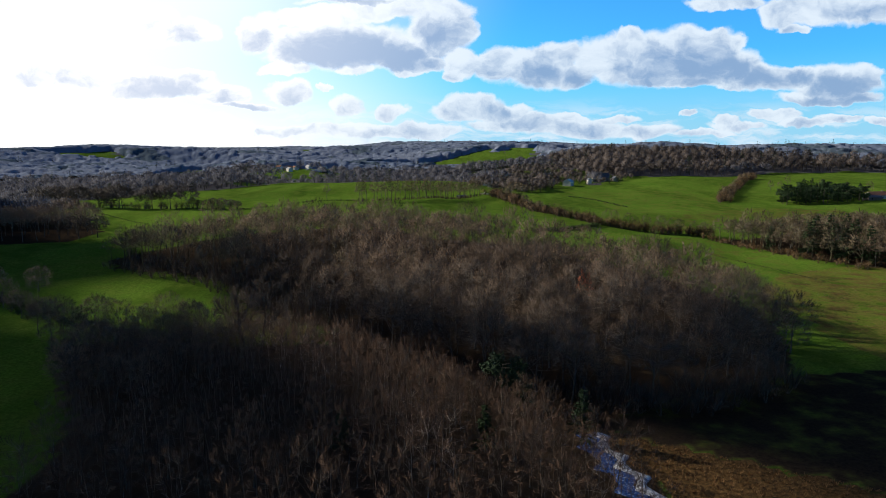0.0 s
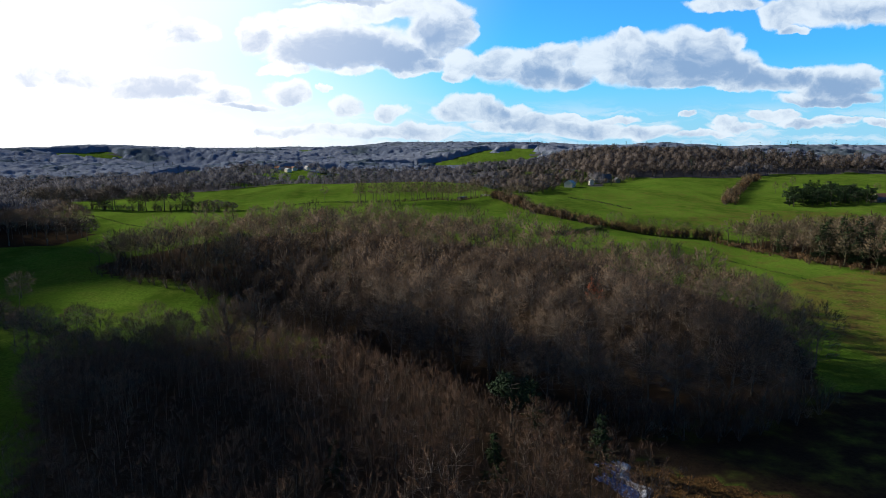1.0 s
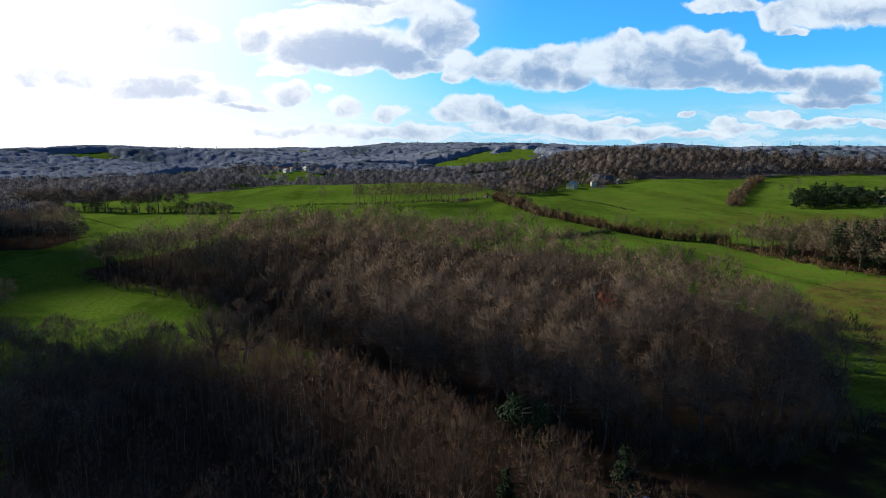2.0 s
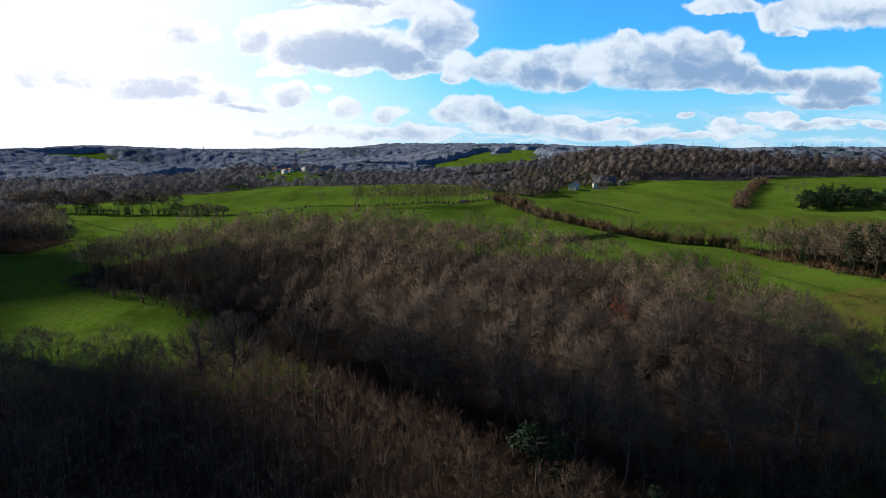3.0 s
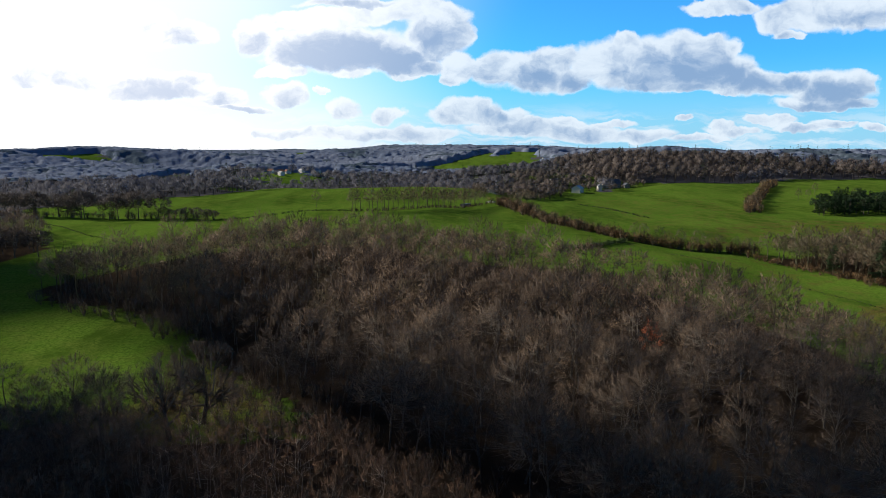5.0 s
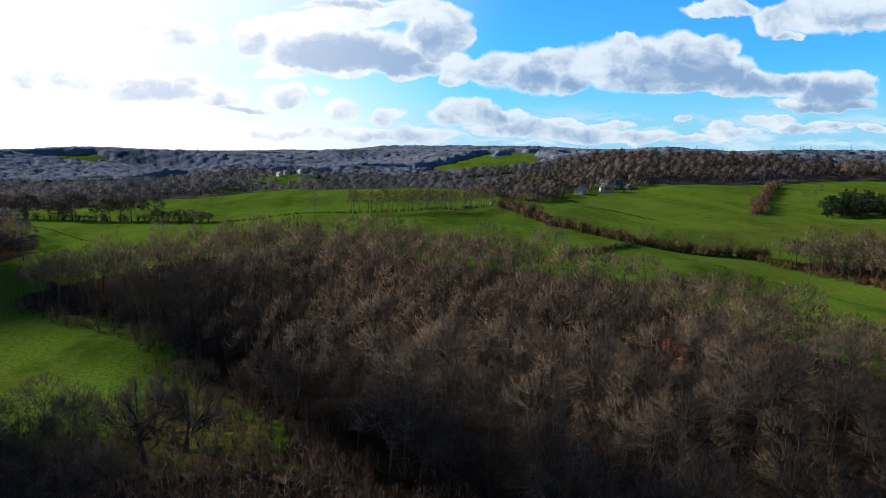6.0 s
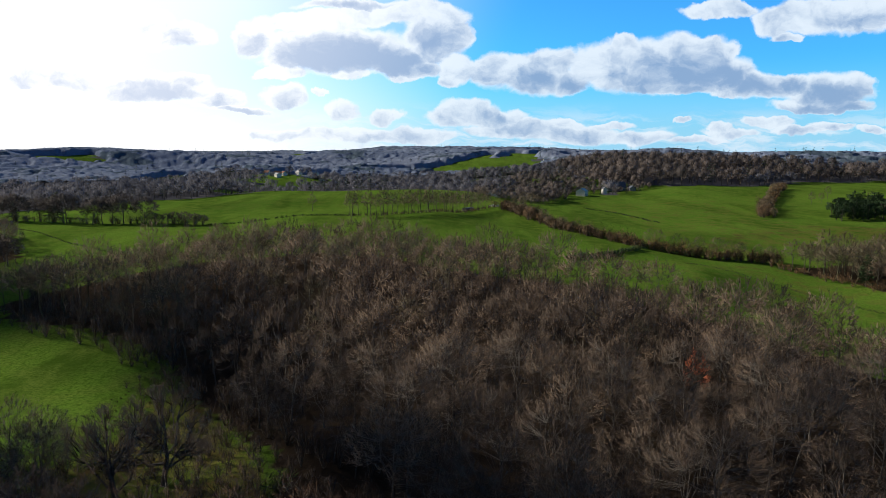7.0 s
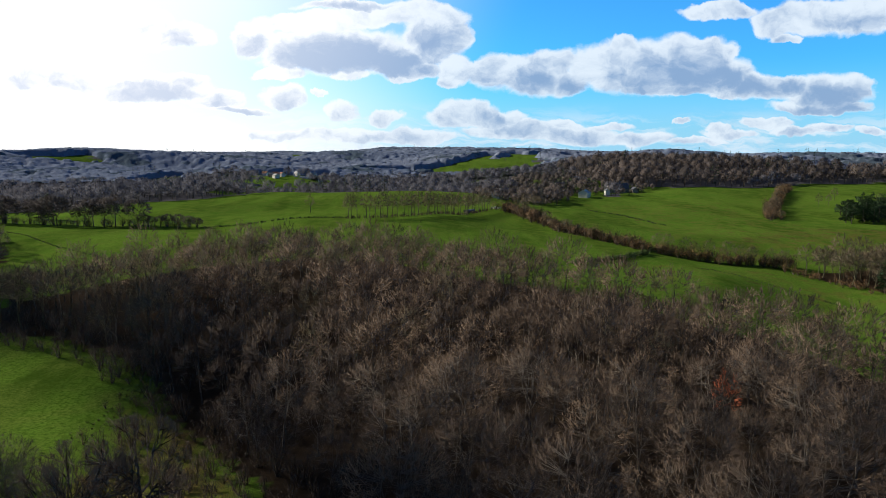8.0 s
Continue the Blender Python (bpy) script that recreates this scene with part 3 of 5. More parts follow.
def fork_tree(seed, tall, spread, limbs=6, splits=(4, 4, 5, 3), girth=0.02, width=0.065, bole=0.30, rise=0.55):
    """A leafless oak: a short bole whose limbs fork again and again, rising and fanning out into a broad dome of fine twigs."""
    rng = np.random.default_rng(seed)
    trunk, limb, crown = Soup(), Soup(), Soup()
    r = girth * tall
    lean = rng.normal(size=2) * 0.03 * tall
    top = np.array([lean[0], lean[1], tall * bole])
    trunk.tube([(0, 0, -0.4), top * 0.5, top, top + (0, 0, tall * 0.14)], [r * 1.35, r, r * 0.8, r * 0.35], 6)
    reach = tall * (1 - bole)
    az = np.arange(limbs) * 6.283 / limbs + rng.normal(size=limbs) * 0.35 + rng.random() * 6
    el = rng.uniform(0.20, 1.15, limbs)
    el[0] = 1.4
    d = np.stack([np.cos(az) * np.cos(el), np.sin(az) * np.cos(el), np.sin(el)], 1)
    a = top + np.array([0, 0, 1]) * rng.uniform(-0.12, 0.14, (limbs, 1)) * tall
    b = a + d * reach * rng.uniform(0.36, 0.5, (limbs, 1))
    for p, q in zip(a, b):
        m = (p + q) / 2 + rng.normal(size=3) * 0.035 * tall + np.array([0, 0, -0.02 * tall])
        limb.tube([p, m, q], [r * 0.55, r * 0.42, r * 0.28], 4)
    length, thick = reach * 0.34, r * 0.26
    for level, k in enumerate(splits):
        n = len(a) * k
        a2, b2, d2 = np.repeat(a, k, 0), np.repeat(b, k, 0), np.repeat(d, k, 0)
        last = level == len(splits) - 1
        u = rng.uniform(0.35 if level else 0.45, 1.0, (n, 1))
        base = a2 + (b2 - a2) * u
        out = unit(base - np.array([lean[0], lean[1], tall * 0.42]))
        d2 = unit(d2 * 0.9 + rng.normal(size=(n, 3)) * 0.46 + out * 0.35 + np.array([0, 0, rise * 0.5]))
        tip = base + d2 * length * rng.uniform(0.65, 1.2, (n, 1))
        if level == 0:
            for p, q in zip(base, tip):
                m = (p + q) / 2 + rng.normal(size=3) * 0.025 * tall
                limb.tube([p, m, q], [thick, thick * 0.7, thick * 0.35], 3)
        elif level == 1 and len(splits) > 3:
            limb.slivers(base, tip, np.full(n, width * 2.0), rng)
        else:
            crown.slivers(base, tip, rng.uniform(0.7, 1.3, n) * width * (1.0 if last else 1.4), rng)
        a, b, d = base, tip, d2
        length *= 0.66
    (wv, wf), (cv, cf), (lv, lf) = trunk.arrays(), crown.arrays(), limb.arrays()
    # settle the crown into its own spread and height
    wide = np.percentile(np.hypot(cv[:, 0] - lean[0], cv[:, 1] - lean[1]), 85)
    high = np.percentile(cv[:, 2], 90)
    fit_xy, fit_z = spread / wide, tall / high
    middle, half = np.array([lean[0], lean[1], tall * 0.54]), np.array([spread, spread, tall * 0.46])
    for v in (cv, lv):
        f = 1 + (fit_xy - 1) * np.clip(v[:, 2] / (tall * bole), 0, 1)
        v[:, 0] *= f
        v[:, 1] *= f
        v[:, 2] *= fit_z
        e = (v - middle) / half
        far = np.linalg.norm(e, axis=1, keepdims=True)
        v[:] = middle + e * half / (1 + (far * 0.96) ** 6) ** (1 / 6)
    wv[:, 2] *= fit_z
    return (wv, wf), (cv, cf), (lv, lf)


def puff_tree(seed, tall, spread, tufts, width):
    """A distant leafless tree: a bole and a lumpy dome filled with rising twig sprays."""
    rng = np.random.default_rng(seed)
    trunk, crown = Soup(), Soup()
    trunk.tube([(0, 0, -0.5), (0.1, 0, tall * 0.35), (0, 0.1, tall * 0.7)], [0.022 * tall, 0.016 * tall, 0.05], 3)
    centre = np.array([0, 0, tall * 0.55])
    half = np.array([spread, spread, tall * 0.40])
    knob = unit(rng.normal(size=(8, 3)) + np.array([0, 0, 0.5]))
    way = unit(rng.normal(size=(tufts, 3)) + np.array([0, 0, 0.25]))
    swell = (np.maximum(0, way @ knob.T) ** 6).max(1)
    deep = rng.uniform(0.35, 1.0, tufts) ** 0.6
    base = centre + way * half * ((0.62 + 0.22 * swell) * deep)[:, None]
    tip = base + unit(way * 0.8 + rng.normal(size=way.shape) * 0.35 + np.array([0, 0, 0.75])) * spread * rng.uniform(0.20, 0.40, (tufts, 1))
    crown.slivers(base, tip, rng.uniform(0.6, 1.4, tufts) * width, rng)
    return trunk.arrays(), crown.arrays()


def conifer(seed, tall, spread, clumps, width=0.28, bare=0.12):
    """A spruce or fir: straight trunk, whorls of drooping boughs with needle clumps."""
    rng = np.random.default_rng(seed)
    wood, crown = Soup(), Soup()
    wood.tube([(0, 0, -0.3), (0, 0, tall * 0.5), (0, 0, tall * 0.98)], [0.018 * tall, 0.011 * tall, 0.01], 6)
    rows = []
    levels = max(6, int(tall * (1.1 if clumps > 100 else 0.5)))
    for i in range(levels):
        u = bare + (1 - bare) * (i + 0.5) / levels
        for k in range(6):
            az = rng.random() * 6.283
            ln = spread * (1.02 - u) ** 0.8 * rng.uniform(0.7, 1.15) + 0.15
            d = np.array([math.cos(az), math.sin(az), -0.22 + 0.3 * u])
            p = np.array([0, 0, tall * u])
            rows.append((p, d * ln))
    p0, dd = np.array([a for a, _ in rows]), np.array([b for _, b in rows])
    crown.slivers(p0, p0 + dd, np.full(len(p0), 0.07), rng)
    weight = np.linalg.norm(dd, axis=1)
    pick = rng.choice(len(p0), clumps, p=weight / weight.sum())
    u = rng.random((clumps, 1)) ** 0.6
    mid = p0[pick] + dd[pick] * u + rng.normal(size=(clumps, 3)) * 0.12 * np.array([1, 1, 0.7])
    tip = mid + unit(unit(dd[pick]) + rng.normal(size=(clumps, 3)) * 0.55 + np.array([0, 0, -0.15])) * rng.uniform(0.35, 0.8, (clumps, 1))
    crown.slivers(mid, tip, rng.uniform(0.6, 1.2, clumps) * width, rng)
    return wood.arrays(), crown.arrays()


def pine(seed, tall, spread, clumps):
    """A broad dark pine with rounded needle pads on spreading boughs."""
    rng = np.random.default_rng(seed)
    wood, crown, bough = Soup(), Soup(), Soup()
    wood.tube([(0, 0, -0.3), (0.1, 0, tall * 0.4), (0.0, 0.1, tall * 0.92)], [0.024 * tall, 0.017 * tall, 0.02], 6)
    for i in range(15):
        u = rng.uniform(0.22, 0.95)
        az = i * 2.4
        ln = spread * math.sqrt(max(0.05, 1 - ((u - 0.5) / 0.5) ** 2)) * rng.uniform(0.65, 1.0)
        p = np.array([0, 0, tall * u])
        q = p + np.array([math.cos(az) * ln, math.sin(az) * ln, 0.25 * ln])
        bough.tube([p, (p + q) / 2, q], [0.1, 0.06, 0.02], 3)
        n = clumps // 15
        a = unit(rng.normal(size=(n, 3))) * rng.random((n, 1)) ** 0.4
        mid = q * 0.85 + p * 0.15 + a * np.array([spread * 0.42, spread * 0.42, tall * 0.085])
        tip = mid + unit(rng.normal(size=(n, 3)) + np.array([0, 0, 0.6])) * rng.uniform(0.3, 0.6, (n, 1))
        crown.slivers(mid, tip, rng.uniform(0.2, 0.4, n), rng)
    return wood.arrays(), crown.arrays(), bough.arrays()


def bush(seed, tall, spread, twigs, width=0.06):
    """A many-stemmed shrub."""
    rng = np.random.default_rng(seed)
    wood, crown = Soup(), Soup()
    ends = []
    for i in range(7):
        az, e = rng.random() * 6.283, rng.uniform(0.7, 1.4)
        d = np.array([math.cos(az) * math.cos(e), math.sin(az) * math.cos(e), math.sin(e)])
        q = d * np.array([spread, spread, tall]) * rng.uniform(0.6, 0.85)
        wood.tube([(0, 0, -0.2), q * 0.5 + rng.normal(size=3) * 0.1, q], [0.06, 0.04, 0.015], 3)
        ends.append(q)
    ends = np.array(ends)
    base = ends[rng.integers(0, 7, twigs)] * rng.uniform(0.25, 1, (twigs, 1)) + rng.normal(size=(twigs, 3)) * np.array([spread, spread, tall * 0.6]) * 0.22
    base[:, 2] = np.clip(base[:, 2], 0.05, None)
    d = unit(rng.normal(size=(twigs, 3)) * 0.6 + base / (tall + spread) + np.array([0, 0, 0.55]))
    crown.slivers(base, base + d * rng.uniform(0.3, 0.9, (twigs, 1)), rng.uniform(0.6, 1.3, twigs) * width, rng)
    return wood.arrays(), crown.arrays()


class Kind:
    """One grown shape, which many trees share: the bole, and the crown with its limbs."""

    def __init__(self, name, shape, bark, leaf, soft=0.6):
        self.name, self.bark, self.leaf = name, bark, leaf
        (self.wv, self.wf), (cv, cf) = shape[:2]
        if len(shape) > 2:
            lv, lf = shape[2]
            self.cv, self.cf = np.concatenate([cv, lv]), np.concatenate([cf, lf + len(cv)])
        else:
            self.cv, self.cf, lf = cv, cf, cf[:0]
        self.mi = np.concatenate([np.zeros(len(cf), int), np.ones(len(lf), int)])
        self.cf[: len(cf)], nor = rounded(cv, self.cf[: len(cf)], soft)
        rest = unit(self.cv[len(cv):] - np.array([0, 0, 0.3]) * self.cv[len(cv):])
        self.cn = np.concatenate([nor, rest])
        self.trunk = self.crown = None

    def stand(self, x, y, size, turn, label, category="tree", group="", tall=1.0):
        """One plant of this shape as a thing of its own."""
        if self.trunk is None:
            self.trunk = mesh_from("trunk", self.wv, self.wf, [M[self.bark]], smooth=True)
            self.crown = mesh_from("crown", self.cv, self.cf, [M[self.leaf], M[self.bark]], self.mi, True, self.cn)
        root = new(self.name)
        for part_name, me in (("trunk", self.trunk), ("crown", self.crown)):
            ob = new(part_name, me)
            ob.parent = root
        root.matrix_basis = pose(x, y, ground_z(x, y), 0, 0, turn) @ Matrix.Diagonal((size, size, size * tall, 1))
        return tagged(root, label, category, group)


def stuff(name, plants, label, category, group=""):
    """Many plants joined into one mesh: (kind, x, y, size, turn)."""
    vs, fs, ns, mi, tones, mats, n = [], [], [], [], [], [], 0
    rng = np.random.default_rng(len(plants))
    zs = height(np.array([p[1] for p in plants]), np.array([p[2] for p in plants]))
    for (kind, x, y, size, turn), z in zip(plants, zs):
        c, s = math.cos(radians(turn)), math.sin(radians(turn))
        tone = (0.5 + 0.9 * noise.noise(Vector((x / 120, y / 120, 5.0))) + 0.35 * (rng.random() - 0.5)) % 1.0
        sz = size * np.array([1, 1, rng.uniform(0.9, 1.1)])
        for mat in (kind.bark, kind.leaf):
            if mat not in mats:
                mats.append(mat)
        pair = np.array([mats.index(kind.leaf), mats.index(kind.bark)])
        bole_n = unit(kind.wv * np.array([1, 1, 0.0]) + 1e-6)
        for v, f, nor, slot in ((kind.wv, kind.wf, bole_n, np.full(len(kind.wf), pair[1])), (kind.cv, kind.cf, kind.cn, pair[kind.mi])):
            w = v * sz
            ns.append(np.stack([nor[:, 0] * c - nor[:, 1] * s, nor[:, 0] * s + nor[:, 1] * c, nor[:, 2]], 1).astype(np.float32))
            vs.append(np.stack([w[:, 0] * c - w[:, 1] * s + x, w[:, 0] * s + w[:, 1] * c + y, w[:, 2] + z], 1).astype(np.float32))
            fs.append(f + n)
            mi.append(slot)
            tones.append(np.full(len(v), tone, np.float32))
            n += len(v)
    me = mesh_from(name, np.concatenate(vs), np.concatenate(fs), [M[m] for m in mats], np.concatenate(mi), True, np.concatenate(ns))
    me.attributes.new("tone", "FLOAT", "POINT").data.foreach_set("value", np.concatenate(tones))
    return tagged(new(name, me), label, category, group, "stuff")


def scatter(poly, gap, seed, crowd=0.86):
    """Plan points strewn at random inside an outline, none nearer to another than about the gap."""
    rng = np.random.default_rng(seed)
    low, high = np.min(poly, 0), np.max(poly, 0)
    tries = rng.uniform(low, high, (int(np.prod(high - low) / gap ** 2 * 9) + 30, 2))
    tries = tries[inside(poly, tries[:, 0], tries[:, 1])]
    near = gap * crowd
    cells, pts = {}, []
    for x, y in tries.tolist():
        i, j = int(x // near), int(y // near)
        if all((x - a) ** 2 + (y - b) ** 2 > near * near for di in (-1, 0, 1) for dj in (-1, 0, 1) for a, b in cells.get((i + di, j + dj), ())):
            cells.setdefault((i, j), []).append((x, y))
            pts.append((x, y))
    return np.array(pts)


def along(line, gap, seed, off=0.6):
    """Plan points along a line of plan points."""
    rng = np.random.default_rng(seed)
    out = []
    for (x0, y0), (x1, y1) in zip(line, line[1:]):
        n = max(1, round(math.hypot(x1 - x0, y1 - y0) / gap))
        for i in range(n):
            u = (i + rng.uniform(0.1, 0.9)) / n
            out.append((x0 + (x1 - x0) * u + rng.normal() * off, y0 + (y1 - y0) * u + rng.normal() * off))
    return out


OAK = [Kind("oak", bare_tree(10 + i, 11.5 + 0.7 * (i % 3), 4.6 + 0.5 * (i % 4), 104, 4, 5, fork=0.28 - 0.04 * (i % 2), limbs=6 + i % 3, width=0.075, lump=0.05, girth=0.012, span=0.16, rise=0.55), "bark_grey", "twig", 0.75) for i in range(8)]
OAK_THIN = [Kind("oak", bare_tree(30 + i, 11.5 + 0.7 * (i % 3), 4.8 + 0.5 * (i % 4), 60, 4, 4, fork=0.26, limbs=3, width=0.15, lump=0.05, girth=0.012, span=0.19, rise=0.55), "bark_grey", "twig", 0.75) for i in range(6)]
OLIVE = [Kind("oak", bare_tree(45 + i, 13.5, 4.0 + 0.4 * (i % 3), 56, 3, 5, fork=0.22, limbs=5, width=0.12, lump=0.06, girth=0.013, span=0.20, rise=0.4), "bark_moss", "twig_olive", 0.7) for i in range(5)]
SLIM = [Kind("birch", bare_tree(40 + i, 10.0, 2.6, 28, 4, 6, fork=0.06, limbs=4, width=0.07, lump=0.05, girth=0.007, span=0.20, rise=0.5), "bark_pale" if i % 6 == 1 else "bark", "twig_young", 0.7) for i in range(6)]
BIG = [Kind("oak", fork_tree(60 + i, 14.0, 6.8, 7, (5, 5, 6, 5), girth=0.026, width=0.075, bole=0.22, rise=0.35), "bark", "twig", 0.35) for i in range(3)]
HEDGE_OAK = [Kind("hedgerow_oak", bare_tree(66 + i, 13.0, 7.2, 110, 4, 4, fork=0.16, limbs=6, width=0.26, lump=0.03, span=0.15, rise=0.3), "bark", "twig_hedge", 0.8) for i in range(3)]
COPPICE = [Kind("oak", bare_tree(160 + i, 13.0, 4.6 + 0.3 * i, 52, 3, 4, fork=0.16, limbs=5, width=0.24, lump=0.06, span=0.19, rise=0.4), "bark_moss", "twig_olive", 0.75) for i in range(4)]
ROW = [Kind("field_tree", bare_tree(70 + i, 14.0, 3.7, 40, 3, 4, fork=0.12, limbs=5, width=0.25, lump=0.06, girth=0.014, span=0.22, rise=0.4), "bark_moss", "twig_olive", 0.7) for i in range(4)]
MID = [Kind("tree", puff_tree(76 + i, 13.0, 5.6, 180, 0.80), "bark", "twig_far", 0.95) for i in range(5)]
HUMP = [Kind("tree", puff_tree(150 + i, 13.0, 6.4, 180, 0.90), "bark", "twig_hazed", 0.95) for i in range(4)]
SPRUCE = [Kind("spruce", conifer(90 + i, 12.0, 3.4, 1900, width=0.40), "bark", "needle") for i in range(3)]
FAR_SPRUCE = [Kind("spruce", conifer(95 + i, 15.0, 3.2, 90, width=1.1), "bark", "needle") for i in range(2)]
PINE = [Kind("pine", pine(100 + i, 10.0, 3.6, 1500), "bark", "needle") for i in range(3)]
BUSH = [Kind("bush", bush(110 + i, 3.2, 2.0, 170, 0.115), "bark", "hedge") for i in range(4)]
RUSSET = Kind("beech", bare_tree(140, 12.0, 2.6, 30, 5, 5, fork=0.15, limbs=6, width=0.09), "bark", "twig_red")
SHRUB = [Kind("bush", bush(130 + i, 3.2, 2.0, 170, 0.09), "bark", "twig", 0.5) for i in range(3)]
BRAMBLE = [Kind("bush", bush(120 + i, 2.2, 2.2, 140, 0.17), "bark", "ivy") for i in range(2)]


def plant_woods():
    rng = random.Random(5)
    wood = [((OAK[rng.randrange(8)] if y < 172 else OLIVE[rng.randrange(5)] if rng.random() < (0.6 if y > 250 or x < -70 else 0.08) else OAK_THIN[rng.randrange(6)]), x, y, rng.choice((0.66, 0.8, 0.95, 1.05, 1.2)) + rng.uniform(-0.08, 0.08), rng.uniform(0, 360)) for x, y in scatter(WOOD, 5.6, 1)]
    wood.sort(key=lambda p: p[2])
    for k, x, y, s, a in wood[:130]:
        k.stand(x, y, s, a, "leafless grey-brown oak in the winter wood", group="trees of the wood")
    stuff("woodland", wood[130:], "leafless grey-brown oak wood in winter", "woodland")
    thick = [(SLIM[rng.randrange(6)], x, y, rng.uniform(0.7, 1.1), rng.uniform(0, 360)) for x, y in scatter(THICKET, 3.0, 2)]
    thick = [p for p in thick if min(math.hypot(p[1] - 10, p[2] - 101) - 1.8, math.hypot(p[1] - 21, p[2] - 90), math.hypot(p[1] - 6, p[2] - 85)) > 3.2 and min(math.hypot(p[1] + 43, p[2] - 133), math.hypot(p[1] + 41, p[2] - 139)) > 8]
    thick += [(SLIM[rng.randrange(6)], x, y, rng.uniform(0.7, 1.1), rng.uniform(0, 360)) for x, y in scatter([(-46, -8), (-44, 30), (-48, 62), (24, 62), (20, 36), (20, -4)], 5.5, 59)]
    thick.sort(key=lambda p: -p[2])
    for k, x, y, s, a in thick[:140]:
        k.stand(x, y, s, a, "slender leafless birch with russet-brown twigs", group="trees of the thicket")
    stuff("thicket", thick[140:], "dense young birch and hazel thicket, leafless", "woodland")
    belt = [(OAK[rng.randrange(8)], x, y, rng.uniform(0.5, 0.85), rng.uniform(0, 360)) for x, y in scatter(BELT, 4.6, 71) if min(math.hypot(x + 43, y - 133), math.hypot(x + 41, y - 139)) > 7]
    for k, x, y, s, a in belt:
        k.stand(x, y, s, a, "small leafless tree in the belt below the meadow", group="trees of the belt")
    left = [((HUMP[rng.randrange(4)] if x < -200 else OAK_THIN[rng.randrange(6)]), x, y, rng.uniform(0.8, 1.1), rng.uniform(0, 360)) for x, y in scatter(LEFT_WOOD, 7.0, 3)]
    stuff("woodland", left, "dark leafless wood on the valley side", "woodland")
    cop = [(COPPICE[rng.randrange(4)] if rng.random() < 0.7 else OAK_THIN[rng.randrange(6)], x, y, rng.uniform(0.75, 1.15), rng.uniform(0, 360)) for x, y in scatter(COPSE, 5.2, 4)]
    cop.sort(key=lambda p: p[1] + 0.5 * p[2])
    stuff("woodland", cop[45:], "leafless copse on the pasture edge", "woodland")
    for k, x, y, s, a in cop[:45]:
        k.stand(x, y, s, a, "leafless oak in the pasture copse", group="trees of the copse")
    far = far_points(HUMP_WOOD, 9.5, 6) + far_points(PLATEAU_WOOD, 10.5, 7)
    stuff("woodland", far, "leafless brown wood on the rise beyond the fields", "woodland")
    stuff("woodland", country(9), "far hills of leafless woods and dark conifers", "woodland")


def far_points(poly, gap, seed):
    rng = random.Random(seed)
    out = []
    for x, y in scatter(poly, gap, seed):
        if math.hypot(x, y) < CANOPY_FROM + 25:
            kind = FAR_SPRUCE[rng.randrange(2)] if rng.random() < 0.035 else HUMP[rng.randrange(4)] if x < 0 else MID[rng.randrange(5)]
            out.append((kind, x, y, rng.uniform(0.75, 1.25) * (1.0 if x < 0 else 1.35), rng.uniform(0, 360)))
    return out


def country(seed):
    """Single trees of the country between the near fields and the closed canopy, and spruces that stand out of the far woods."""
    rng = random.Random(seed)
    reach = CANOPY_FROM + 30
    ring = [(reach * math.sin(a), reach * math.cos(a)) for a in np.linspace(-0.85, 0.85, 30)] + [(620 * math.sin(a), 620 * math.cos(a)) for a in np.linspace(0.85, -0.85, 30)]
    pts = scatter(ring, 12.0, seed)
    pts = pts[wooded(pts[:, 0], pts[:, 1]) & ~inside(PLATEAU_WOOD, pts[:, 0], pts[:, 1]) & ~inside(HUMP_WOOD, pts[:, 0], pts[:, 1])]
    out = []
    for x, y in pts.tolist():
        dark = noise.noise(Vector((x / 160, y / 160, 17.0))) > 0.25
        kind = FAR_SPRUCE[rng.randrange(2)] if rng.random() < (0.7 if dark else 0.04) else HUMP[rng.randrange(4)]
        out.append((kind, x, y, rng.uniform(0.75, 1.3), rng.uniform(0, 360)))
    a = np.array([rng.uniform(-0.75, 0.75) for _ in range(1500)])
    d = np.array([CANOPY_FROM * (3.2 ** rng.random()) for _ in range(1500)])
    x, y = d * np.sin(a), d * np.cos(a)
    keep = wooded(x, y) & (np.array([noise.noise(Vector((p / 190, q / 190, 17.0))) for p, q in zip(x, y)]) > 0.12)
    out += [(FAR_SPRUCE[rng.randrange(2)], p, q, rng.uniform(0.8, 1.3), rng.uniform(0, 360)) for p, q in zip(x[keep].tolist(), y[keep].tolist())]
    return out


